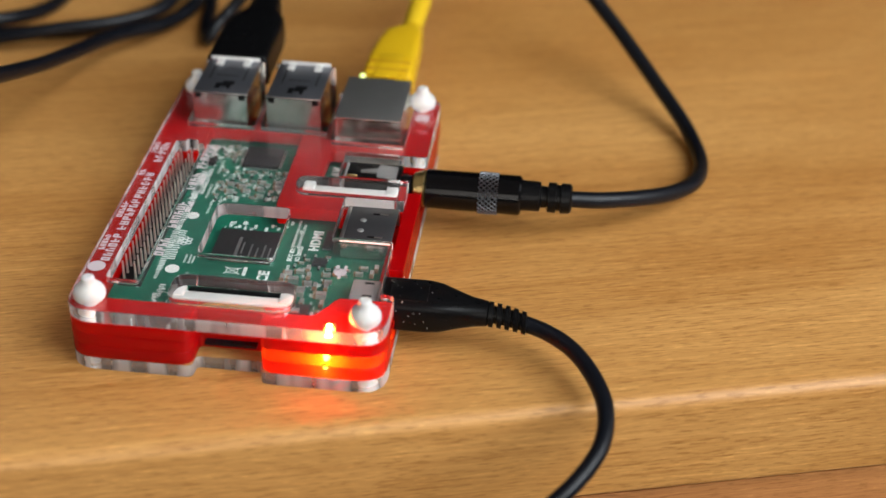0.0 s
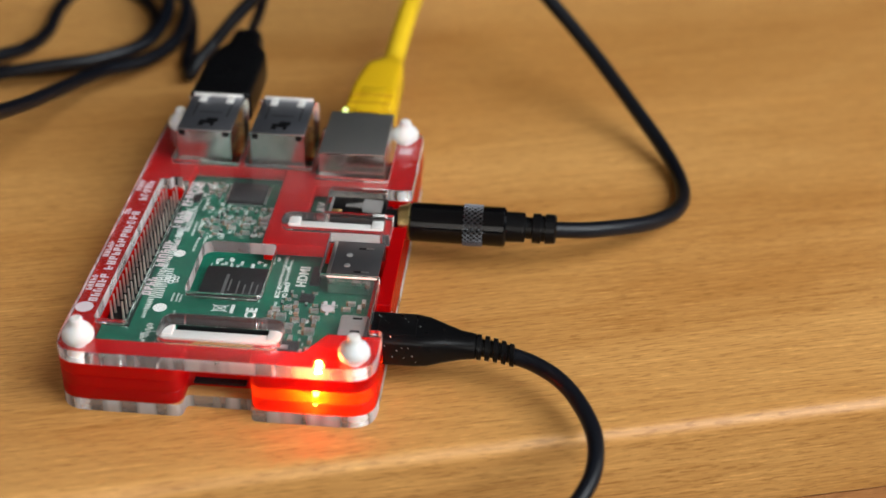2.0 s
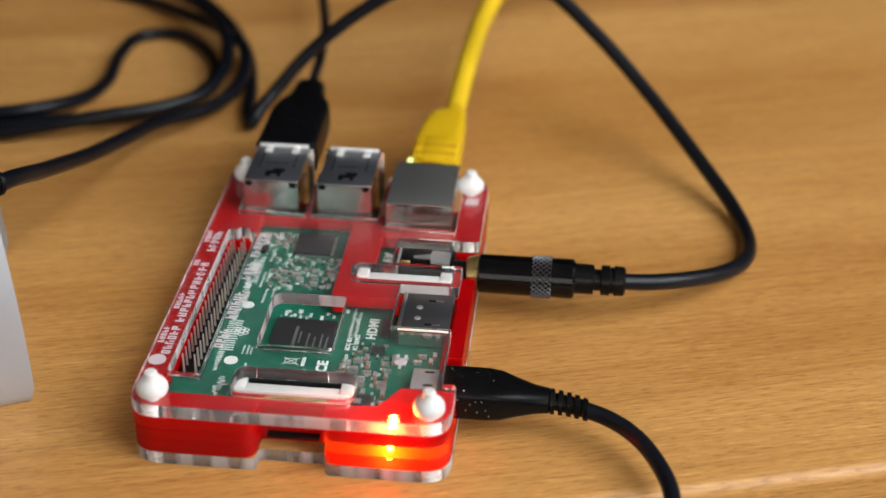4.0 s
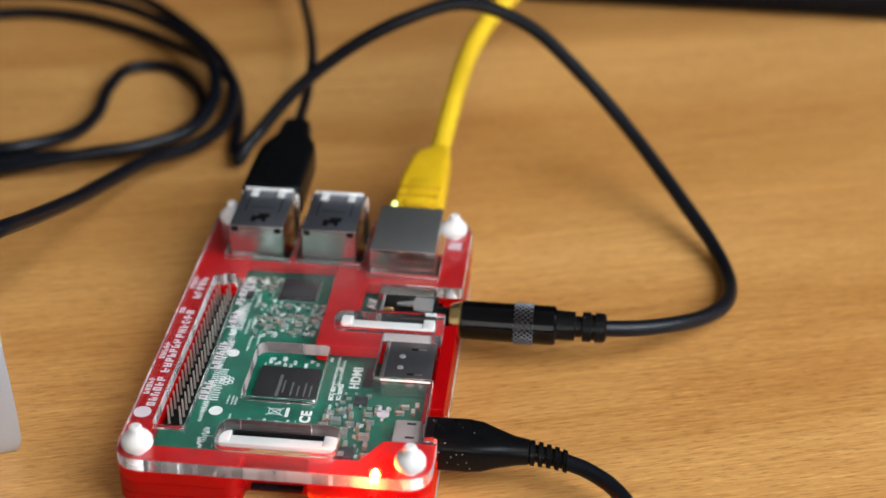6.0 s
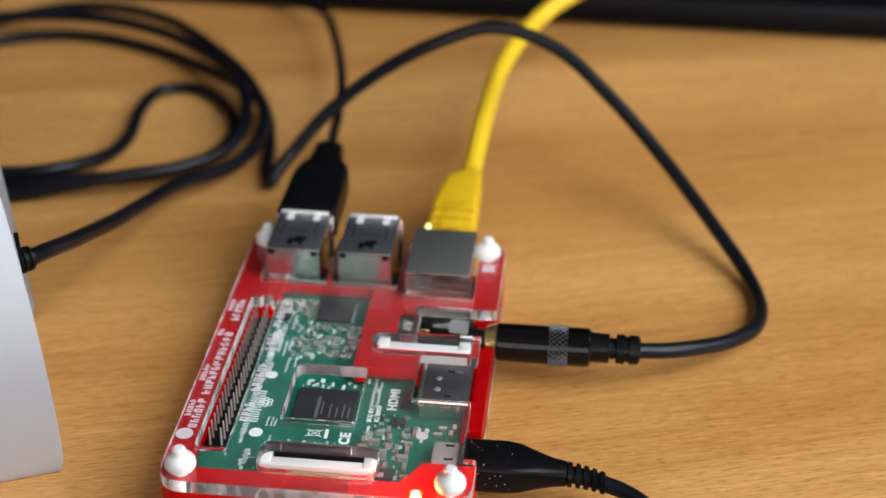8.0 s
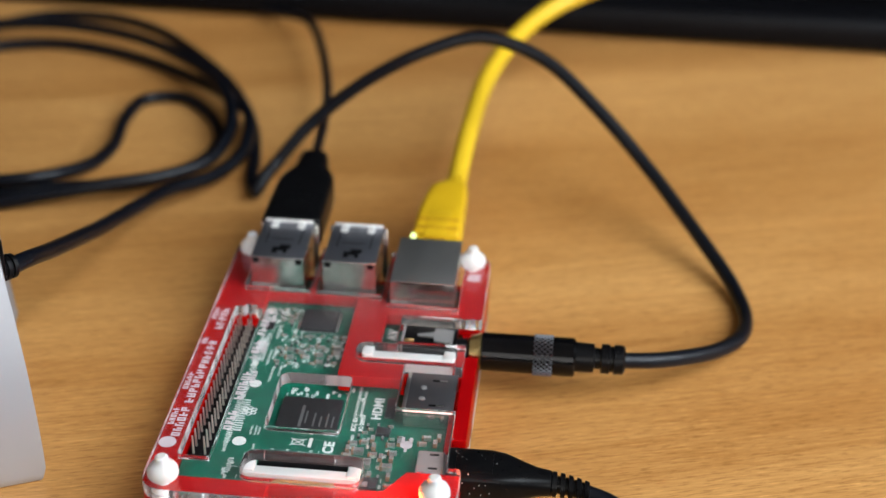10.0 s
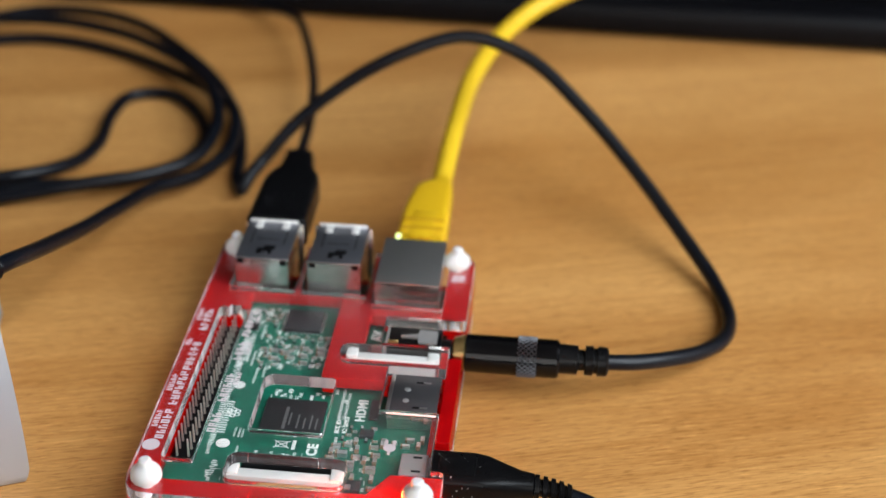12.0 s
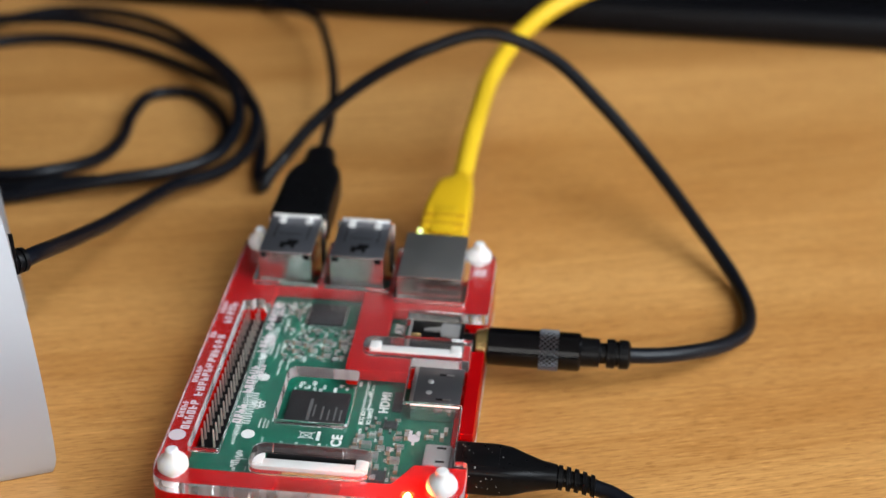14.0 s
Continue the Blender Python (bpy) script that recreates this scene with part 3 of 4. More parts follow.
def small_parts():
    """Capacitors and resistors: a body with two bright ends, shared meshes."""
    kinds = []
    for lx, ly, h, mat in ((1.0, 0.5, 0.5, CERAMIC), (0.5, 1.0, 0.45, RESIST), (1.6, 0.85, 0.85, CERAMIC), (0.85, 1.6, 0.85, CERAMIC), (2.1, 1.3, 1.25, CERAMIC)):
        bm = box(-lx / 2, lx / 2, -ly / 2, ly / 2, 0, h, 0.05, 1)
        n0 = len(bm.faces)
        if lx > ly:
            for s in (-1, 1):
                box(s * lx / 2 - 0.13 * lx, s * lx / 2 + 0.13 * lx, -ly / 2 - 0.02, ly / 2 + 0.02, 0, h + 0.02, 0, bm=bm)
        else:
            for s in (-1, 1):
                box(-lx / 2 - 0.02, lx / 2 + 0.02, s * ly / 2 - 0.13 * ly, s * ly / 2 + 0.13 * ly, 0, h + 0.02, 0, bm=bm)
        bm.faces.ensure_lookup_table()
        for f in bm.faces[n0:]:
            f.material_index = 1
        me = bpy.data.meshes.new("capacitor")
        bm.to_mesh(me)
        bm.free()
        me.materials.append(mat)
        me.materials.append(SOLDER)
        kinds.append(me)
    rng = random.Random(11)
    spots = []

    def scatter(count, x0, x1, y0, y1, pick, gap):
        tries = 0
        while count and tries < 4000:
            tries += 1
            x, y = rng.uniform(x0, x1), rng.uniform(y0, y1)
            if any(abs(x - a) < gap and abs(y - b) < gap for a, b in spots):
                continue
            spots.append((x, y))
            o = new("capacitor", kinds[rng.choice(pick)])
            o.parent = board
            o.location = (x * MM, y * MM, PZ * MM)
            count -= 1

    scatter(40, -15.5, 0.2, 1.0, 14.5, (0, 1, 1, 0, 2), 1.25)
    scatter(12, -20.2, -13.2, 18.5, 25.5, (0, 1), 1.3)
    scatter(5, 7.5, 16.5, -40.5, -27.5, (4,), 3.0)
    scatter(22, 6.8, 18.0, -41.0, -24.0, (1, 2, 3, 3), 1.7)
    scatter(12, 8.5, 16.4, -23.5, -18.8, (0, 1), 1.3)
    scatter(8, 17.5, 27.0, -25.4, -20.0, (2, 3, 0), 1.7)
    scatter(6, 9.8, 14.0, 7.5, 13.5, (0, 1), 1.2)


small_parts()


def silkscreen():
    rng = random.Random(7)
    bm = bmesh.new()
    z0, z1 = PZ, PZ + 0.03
    # part outlines and unreadable reference marks as short bars
    for x0, x1, y0, y1, n in ((-16, 0.5, 0.5, 15, 110), (-20.5, -12.5, 15, 26, 46), (7, 17.5, -40, -23, 34), (-20, -13, -41, -33.5, 8), (6.8, 8.2, -22, -8, 6), (-12, 2, -32.5, -29.5, 14), (-11, 5, -8.6, -5, 24)):
        for _ in range(n):
            x, y = rng.uniform(x0, x1), rng.uniform(y0, y1)
            if -12.4 < x < -2.2 and 15.6 < y < 26:
                continue
            if rng.random() < 0.55:
                for k in range(rng.randint(2, 4)):
                    box(x, x + 0.7, y + k * 0.42, y + k * 0.42 + 0.24, z0, z1, bm=bm)
            else:
                a, b = (0.14, rng.uniform(0.7, 1.6)) if rng.random() < 0.5 else (rng.uniform(0.7, 1.6), 0.14)
                box(x, x + a, y, y + b, z0, z1, bm=bm)
    # maker's lines along the pin header
    for x, y, n, h in ((-19.4, -24.0, 7, 1.8), (-19.2, 3.5, 10, 1.2), (-16.2, 4.0, 8, 0.7), (-20.8, 1.0, 7, 1.9), (-20.9, -19.5, 6, 1.6), (-13.6, -2.6, 9, 0.55), (-15.4, -5.0, 10, 0.6), (-17.0, 12.8, 9, 0.7), (-12.9, -22.5, 8, 0.5), (3.6, -8.0, 5, 0.6), (7.2, -27.4, 7, 0.6), (-14.0, -31.0, 5, 0.6), (-18.4, -38.5, 4, 1.4),
                       (-20.7, -9.0, 13, 1.7), (-20.7, -28.5, 8, 1.5), (-18.6, 3.0, 9, 0.6), (-17.2, 1.5, 11, 0.6), (-20.6, 14.5, 8, 0.9), (-20.4, -31.5, 8, 0.9), (-15.6, -25.0, 7, 0.5), (-14.6, -25.0, 7, 0.5), (-13.8, -25.0, 6, 0.5),
                       (6.5, -16.0, 16, 0.75), (7.8, -16.0, 14, 0.75), (-20.6, -14, 5, 1.3)):
        for k in range(n):
            s = h * 0.95
            t = 0.2 * s
            box(x, x + h * rng.uniform(0.8, 1.0), y + k * s, y + k * s + t, z0, z1, bm=bm)
            box(x + h * rng.uniform(0, 0.3), x + h, y + k * s + 0.5 * s, y + k * s + 0.5 * s + t, z0, z1, bm=bm)
    # struck-through bin and its bar
    for a in (35, -35):
        q = box(-2.2, 2.2, -0.12, 0.12, 0, 0.03)
        q.transform(Matrix.Translation(Vector((-4.2, -26.4, z0)) * MM) @ pose(0, 0, 0, 0, 0, a))
        merge(bm, q)
    box(-5.6, -3.0, -27.4, -27.2, z0, z1, bm=bm)
    box(-5.6, -3.0, -25.6, -25.4, z0, z1, bm=bm)
    box(-5.6, -5.4, -27.4, -25.4, z0, z1, bm=bm)
    box(-3.2, -3.0, -27.4, -25.4, z0, z1, bm=bm)
    box(-1.9, -1.1, -28.0, -24.8, z0, z1, bm=bm)
    part("board_print", bm, INK, board, "white printed marks", smooth=False)
    # maker's mark: a plain cluster of rings
    bm = bmesh.new()
    for x, y in ((0, 0), (1.15, 0.0), (-1.15, 0), (0.6, 1.0), (-0.6, 1.0), (0.6, -1.0), (-0.6, -1.0), (0, -1.9)):
        rings = [[(-17.2 + y + r * math.cos(t * math.pi / 8), -16.6 + x + r * math.sin(t * math.pi / 8), z) for t in range(16)] for r, z in ((0.38, z0), (0.38, z1), (0.62, z1), (0.62, z0))]
        loft(rings, cap=False, bm=bm)
    part("board_print", bm, INK, board, smooth=False)
    # bare test pads
    for x, y, r in ((-17.2, -27.6, 1.55), (-18.0, -6.2, 1.4), (24.5, -39.0, 1.2), (-20.2, 24.6, 1.2)):
        part("pad", lathe_z([(PZ, r), (PZ + 0.04, r), (PZ + 0.05, r - 0.1)], x, y, 22), WHITE_PLASTIC, board)
    lettering("board_lettering", "HDMI", 3.0, up_text(11.8, -12.4, PZ + 0.03), INK, board, "white printed letters")
    lettering("board_lettering", "FCC ID:", 1.35, up_text(7.2, -18.6, PZ + 0.03), INK, board, "white printed letters")
    lettering("board_lettering", "IC: 20953", 1.35, up_text(8.9, -18.0, PZ + 0.03), INK, board, "white printed letters")
    lettering("board_lettering", "AV", 3.2, up_text(11.3, 17.4, PZ + 0.03), INK, board, "white printed letters")
    lettering("board_lettering", "CE", 3.2, pose(2.9 * MM, -27.6 * MM, (PZ + 0.03) * MM, 0, 0, 90), INK, board, "white printed letters")


silkscreen()


def pin_header():
    h = part("pin_header", box(-27.05, -21.95, -35.4, 15.4, PZ, PZ + 2.5, 0.2), BLACK, pc, "black pin header with two rows of pins")
    bm = box(-0.27, 0.27, -0.27, 0.27, PZ, PZ + 7.2, 0.0)
    top = [v for v in bm.verts if v.co.z > (PZ + 6) * MM]
    for v in top:
        v.co.x *= 0.55
        v.co.y *= 0.55
        v.co.z += 0.1 * MM
    r = bmesh.new()
    merge(r, bm)
    me = bpy.data.meshes.new("pin")
    bmesh.ops.recalc_face_normals(r, faces=r.faces)
    r.to_mesh(me)
    r.free()
    me.materials.append(PIN)
    for i in range(20):
        for x in (-25.77, -23.23):
            o = new("pin", me)
            o.parent = h
            o.location = (x * MM, (-34.13 + i * 2.54) * MM, 0)


pin_header()


def usb_port(xc):
    y0, y1, z1 = 27.2, 45.0, PZ + 15.6
    x0, x1 = xc - 6.6, xc + 6.6
    # the pressed steel shell: roof, walls and front sheet
    bm = box(x0, x1, y0, y1, z1 - 0.35, z1, 0.1)
    sh = part("usb_port", bm, DARK_TIN, pc, "double stacked steel usb socket")
    part("shell_side", box(x0, x0 + 0.35, y0, y1, PZ, z1 - 0.36), POLISHED, sh)
    part("shell_side", box(x1 - 0.35, x1, y0, y1, PZ, z1 - 0.36), POLISHED, sh)
    part("shell_front", box(x0 + 0.36, x1 - 0.36, y0, y0 + 0.35, PZ, z1 - 0.36), POLISHED, sh)
    # pressed lines and spring leaf ends on the roof
    for dx in (-4.2, 4.2):
        part("roof_slot", box(xc + dx - 0.12, xc + dx + 0.12, y0 + 7.2, y1 - 3.0, z1 - 0.05, z1 + 0.015), BLACK, sh)
    part("roof_slot", box(xc - 3.0, xc + 2.6, y0 + 9.2, y0 + 9.45, z1 - 0.05, z1 + 0.015), BLACK, sh)
    part("shell_lip", box(x0 - 0.2, x1 + 0.2, y0 - 0.15, y0 + 0.25, z1 - 0.12, z1 + 0.12, 0.08), TIN, sh)
    for x in (x0 + 0.5, x1 - 2.0):
        part("clip_hole", box(x, x + 1.5, y0 - 0.2, y0 + 0.2, z1 - 1.5, z1 - 0.13), BLACK, sh)
    # roof slot with its spring tongue
    part("roof_slot", box(xc - 2.0, xc + 1.8, y0 + 2.4, y0 + 5.2, z1 - 0.05, z1 + 0.02), BLACK, sh)
    part("roof_slot", box(xc - 0.4, xc + 2.4, y0 + 4.6, y0 + 6.4, z1 - 0.05, z1 + 0.025), BLACK, sh)
    part("spring_tongue", box(xc - 0.7, xc + 0.9, y0 + 1.4, y0 + 3.4, z1 + 0.0, z1 + 0.14, 0.05), DARK_TIN, sh)
    for x in (xc - 3.4, xc + 3.4):
        part("spring_tongue", box(x - 0.95, x + 0.95, y1 - 3.4, y1 - 0.3, z1 - 0.02, z1 + 0.45, 0.2), BRIGHT_TIN, sh)
    # flared rim at the mouth
    rim = box(x0 + 0.4, x1 - 0.4, y1 - 0.35, y1 + 0.05, z1 - 0.1, z1 + 0.9, 0.15)
    part("mouth_rim", rim, BRIGHT_TIN, sh)
    for s0, s1 in ((x0 - 0.8, x0 + 0.1), (x1 - 0.1, x1 + 0.8)):
        part("mouth_flange", box(s0, s1, y1 - 0.35, y1 + 0.05, PZ + 0.6, z1 - 0.11, 0.05), POLISHED, sh)
    part("insulator", box(x0 + 0.6, x1 - 0.6, y1 - 9, y1 - 1.0, PZ + 7.0, PZ + 8.6), BLACK, sh)
    return sh


usb_port(-19.0)
usb_port(-1.0)


def network_port():
    x0, x1, y0, y1, z1 = 9.8, 25.6, 23.4, 44.6, PZ + 13.5
    e = part("network_port", box(x0, x1, y0, y1, z1 - 0.4, z1, 0.12), BRUSHED, pc, "steel network socket")
    part("shell_side", box(x0, x0 + 0.4, y0, y1, PZ, z1 - 0.41), POLISHED, e)
    part("shell_side", box(x1 - 0.4, x1, y0, y1, PZ, z1 - 0.41), POLISHED, e)
    part("shell_front", box(x0 + 0.41, x1 - 0.41, y0, y0 + 0.4, PZ, z1 - 0.41), POLISHED, e)
    for a, b in ((x0 + 2.0, x0 + 6.6), (x0 + 8.6, x0 + 13.4)):
        part("seam_slot", box(a, b, y0 - 0.03, y0 + 0.3, z1 - 0.55, z1 - 0.2), BLACK, e)
    part("shell_lip", box(x0 - 0.05, x1 + 0.05, y0 - 0.12, y0 + 0.15, z1 - 0.18, z1 + 0.06, 0.06), TIN, e)
    # glowing box added behind the socket, for the link indicator's light on the boot
    part("link_glow", box(x0 + 2.0, x0 + 3.3, y1 + 1.8, y1 + 5.4, z1 - 2.9, z1 - 1.5, 0.3), LED_LINK, e, "glowing yellow-green box for the link indicator's light on the boot")


network_port()


def hdmi_port():
    x0, x1, y0, y1, z1 = 18.2, 29.2, -18.2, -3.2, PZ + 5.9
    h = part("video_port", box(x0, x1, y0, y1, z1 - 0.4, z1, 0.15), DARK_STEEL, pc, "flat steel video socket")
    part("shell_side", box(x0, x1, y0, y0 + 0.4, PZ + 0.2, z1 - 0.41), POLISHED, h)
    part("shell_side", box(x0, x1, y1 - 0.4, y1, PZ + 0.2, z1 - 0.41), TIN, h)
    part("shell_back", box(x0, x0 + 0.4, y0 + 0.41, y1 - 0.41, PZ + 0.2, z1 - 0.41), TIN, h)
    part("shell_lip", box(x0 - 0.1, x1 + 0.1, y0 - 1.0, y0 + 0.35, z1 - 0.6, z1 + 0.2, 0.15), NICKEL, h)
    part("shell_lip", box(x0 - 0.55, x0 + 0.35, y0 + 0.36, y1, z1 - 0.4, z1 + 0.08, 0.1), TIN, h)
    for y in (-13.0, -8.8):
        part("dimple", lathe_z([(z1, 0.75), (z1 + 0.12, 0.7), (z1 + 0.18, 0.3)], x0 + 3.6, y, 14), SOCKET_STEEL, h)
    for y in (-15.4, -6.0):
        part("spring_slot", box(x0 + 5.4, x0 + 8.6, y - 0.35, y + 0.35, z1 - 0.02, z1 + 0.02), BLACK, h)
        part("spring_tongue", box(x0 + 7.0, x0 + 8.8, y - 0.25, y + 0.25, z1 + 0.0, z1 + 0.1, 0.03), TIN, h)


hdmi_port()


def wedge(x0, x1, y0, y1, z0, z1):
    """A leaf spring, narrow at x0 and bent up towards x1."""
    ym = (y0 + y1) / 2
    rings = []
    for x, w, up in ((x0, 0.3, 0.0), (x0 + 0.45 * (x1 - x0), 0.9, 0.25), (x0 + 0.5 * (x1 - x0), (y1 - y0) / 2, 0.3), (x1, (y1 - y0) / 2, 0.0)):
        rings.append([(x, ym - w, z0 + up), (x, ym + w, z0 + up), (x, ym + w, z1 + up), (x, ym - w, z1 + up)])
    return loft(rings)


def other_sockets():
    m = part("power_port", box(22.9, 28.9, -36.7, -29.2, PZ + 0.1, PZ + 2.7, 0.5), SOCKET_STEEL, pc, "small steel power socket")
    for y in (-35.6, -31.0):
        part("spring_slot", box(25.6, 27.6, y, y + 0.7, PZ + 2.69, PZ + 2.73), BLACK, m)
    a = part("audio_port", box(14.8, 27.6, 6.8, 15.6, PZ, PZ + 6.2, 0.25), BLACK, pc, "black audio socket with steel springs")
    part("spring", wedge(18.0, 26.6, 8.8, 14.0, PZ + 6.15, PZ + 6.6), SOCKET_STEEL, a)
    part("spring", box(15.0, 17.4, 8.0, 9.6, PZ + 6.15, PZ + 6.45, 0.1), GOLD, a)
    part("spring", box(25.2, 28.2, 9.6, 13.4, PZ + 4.2, PZ + 5.25, 0.2), BLACK, a)
    part("spring", box(14.3, 14.85, 7.2, 15.2, PZ + 0.5, PZ + 6.4, 0.05), SOCKET_STEEL, a)
    part("socket_neck", lathe_x([(27.6, 3.0), (30.2, 3.0)], 11.0, PZ + 3.0), BLACK, a)
    # ribbon connectors: white body, black latch
    for x0, x1, y0, y1, zt, depth, zl in ((-13.4, 11.0, -41.2, -38.4, 4.2, 2.4, 3.7), (6.2, 27.2, 2.2, 5.0, 5.6, 1.4, 3.6)):
        r = part("ribbon_connector", box(x0, x1, y0, y1, PZ, PZ + zt, 0.3), WHITE_PLASTIC, pc, "white ribbon connector with a black latch")
        part("latch", box(x0 + 2.4, x1 - 2.4, y1 + 0.05, y1 + depth, PZ, PZ + zl, 0.25), BLACK, r)
        for a, b in ((x0 - 0.5, x0 + 2.2), (x1 - 2.2, x1 + 0.5)):
            part("latch_tab", box(a, b, y0 + 0.6, y1 + 1.6, PZ + zt - 1.4, PZ + zt + 0.35, 0.3), WHITE_PLASTIC, r)
        bm = bmesh.new()
        for k in range(15):
            x = x0 + 3 + k * (x1 - x0 - 6) / 14
            box(x - 0.2, x + 0.2, y0 - 1.0, y0 - 0.02, PZ, PZ + 0.3, bm=bm)
        part("contacts", bm, SOLDER, r, smooth=False)
    part("card_slot", box(-6.2, 6.4, -45.4, -31.0, 4.4, 5.9, 0.2), DARK_TIN, pc, "steel memory card slot under the board")
    part("memory_card", box(-5.4, 5.6, -47.6, -33.0, 4.7, 5.4, 0.15), BLACK, pc, "black memory card in its slot")
    # no lamp here: glowing dome added for the indicator's spot refracted through the acrylic
    part("indicator", lathe_z([(9.2, 1.1), (11.0, 1.1), (11.6, 0.9), (11.85, 0.5)], 21.3, -49.3, 18), LED_ON, pc, "glowing orange-red dome added for the indicator's bright spot in the case corner")
    part("indicator", box(20.5, 22.1, -47.2, -46.3, 7.6, 8.5, 0.15), LED_ON, pc, "glowing red indicator on the board edge")


other_sockets()


# ---- cables ----
def audio_cable():
    c = thing("audio_cable", "black audio cable with a black metal plug, coiled on the desk", "cable", (0, 0, 0))
    y, z = 11.0, PZ + 3.3
    # faceted barrel
    barrel = lathe_x([(33.4, 4.2), (33.8, 4.65), (55.4, 4.75), (55.9, 4.3)], y, z, 16)
    part("plug_barrel", barrel, GLOSS_BLACK, c, "glossy black faceted metal barrel")
    part("gold_collar", lathe_x([(30.4, 3.0), (30.8, 3.6), (32.0, 4.0), (33.1, 4.4), (33.4, 4.1)], y, z, 28), GOLD, c, "gold-plated collar")
    # knurled band: crossed ridges
    bm = bmesh.new()
    for k in range(24):
        for lean in (-1, 1):
            turns = [(45.9 + t * 1.15, 2 * math.pi * k / 24 + lean * t * 0.22) for t in range(5)]
            for (xa, aa), (xb, ab) in zip(turns, turns[1:]):
                ends = []
                for xx, ang in ((xa, aa), (xb, ab)):
                    ends.append([bm.verts.new(Vector((xx, y + r * math.cos(ang + d), z + r * math.sin(ang + d))) * MM) for r, d in ((4.72, -0.035), (4.98, 0), (4.72, 0.035))])
                q, w = ends
                bm.faces.new((q[0], q[1], w[1], w[0]))
                bm.faces.new((q[1], q[2], w[2], w[1]))
    part("knurled_band", bm, KNURL, c, "worn knurled grip band", smooth=False)
    part("strain_relief", lathe_x([(55.9, 3.6), (60.3, 3.5), (60.5, 2.6), (61.9, 2.5), (62.1, 3.5), (64.0, 3.6), (64.1, 3.1), (65.0, 3.1), (65.1, 3.6), (67.2, 3.5), (67.7, 2.9)], y + 0.3, z), BLACK, c,
         "black rubber strain relief with grooves")
    pts = [(67.0, 11.3, 10.6), (74, 13.5, 9.6), (82.5, 18.2, 8.0), (91, 25.8, 5.5), (97.2, 35.0, 3.6), (99.4, 46.5, 2.2), (96.6, 61.5, 3.0), (87.2, 78.5, 8.6), (73.6, 95.2, 18.6), (58.2, 107.2, 30.5), (42, 115.6, 41.0), (24.0, 117.6, 45.8),
           (6.4, 113.8, 41.4), (-11.4, 111.8, 30.8), (-25.6, 109.0, 18.6), (-34.4, 103.0, 9.0), (-37.6, 97.0, 6.2), (-39.2, 94.6, 3.6), (-40.6, 97.0, 2.1), (-42.8, 105, 2.1),
           (-44.6, 118, 2.2), (-49.8, 138, 4.0), (-62.4, 163, 5), (-80.2, 186, 5), (-99.2, 204.6, 5), (-119.2, 213, 5), (-141.2, 213.7, 4), (-162, 203, 2.2), (-195, 172, 2.1), (-203, 125, 2.1), (-170, 90, 2.1), (-117.2, 87, 2.1),
           (-101, 91, 2.1), (-82.7, 95.5, 2.1), (-69.2, 102, 2.1), (-59.7, 114, 2.1), (-58.2, 129, 2.1), (-65.2, 145, 2.1), (-77.7, 156.6, 2.1), (-88.6, 153.5, 2.1), (-91.2, 139, 2.1), (-89.6, 120, 2.1), (-92.2, 104.5, 3.6),
           (-102.2, 90.5, 6.2), (-117.2, 86, 6.2), (-150, 90, 6.2), (-188, 108, 4),
           (-206, 145, 2.1), (-190, 182, 4), (-162, 194, 7), (-128.2, 197, 8), (-102.2, 190, 8), (-82.2, 175, 9), (-66.2, 157, 10), (-56.2, 138, 10), (-53.2, 122, 8), (-56.2, 107, 6.2), (-66.2, 96, 6.2), (-82.2, 88, 6.2), (-100.2, 83, 4), (-117.2, 79, 2.1), (-160, 78, 2.1)]
    part("cord", tube(pts, 1.95), CORD, c)
    return c


audio_cable()


def device_cable():
    c = thing("device_cable", "black cable running from the silver enclosure round the coil", "cable")
    pts = [(-71.6, -12.4, 40), (-70.0, -5.4, 38.2), (-69.6, 10.8, 31.4), (-69.3, 25.3, 25.6), (-68.4, 41.6, 19.6), (-66.8, 60, 14), (-62, 84.2, 8), (-53, 99.4, 5), (-47.4, 114.8, 5.6), (-49.2, 132.9, 8.4), (-61.2, 151.9, 6.4), (-75.4, 166.8, 4),
           (-96.3, 183.5, 2.2), (-120.1, 192.6, 2.1), (-138.7, 193, 2.1), (-158, 184, 2.1), (-185, 150, 2.1)]
    part("cord", tube(pts, 2.0), CORD, c)
    # ribbed strain relief between the enclosure and the cord
    p0, p1 = Vector((-75.4, -16.2, 40.8)), Vector((-70.4, -9.6, 39.7))
    d = (p1 - p0).normalized()
    s = d.cross(Vector((0, 0, 1))).normalized()
    u = s.cross(d)
    rings = []
    n = 5
    for k in range(n):
        for t, r in ((0.0, 2.9), (0.08, 3.4), (0.6, 3.4), (0.68, 2.9)):
            q = p0 + (p1 - p0) * ((k + t) / n)
            rr = r * (1.0 - 0.04 * k)
            rings.append([q + s * rr * math.cos(2 * math.pi * i / 20) + u * rr * math.sin(2 * math.pi * i / 20) for i in range(20)])
    part("strain_relief", loft(rings), BLACK, c, "ribbed black strain relief")


device_cable()


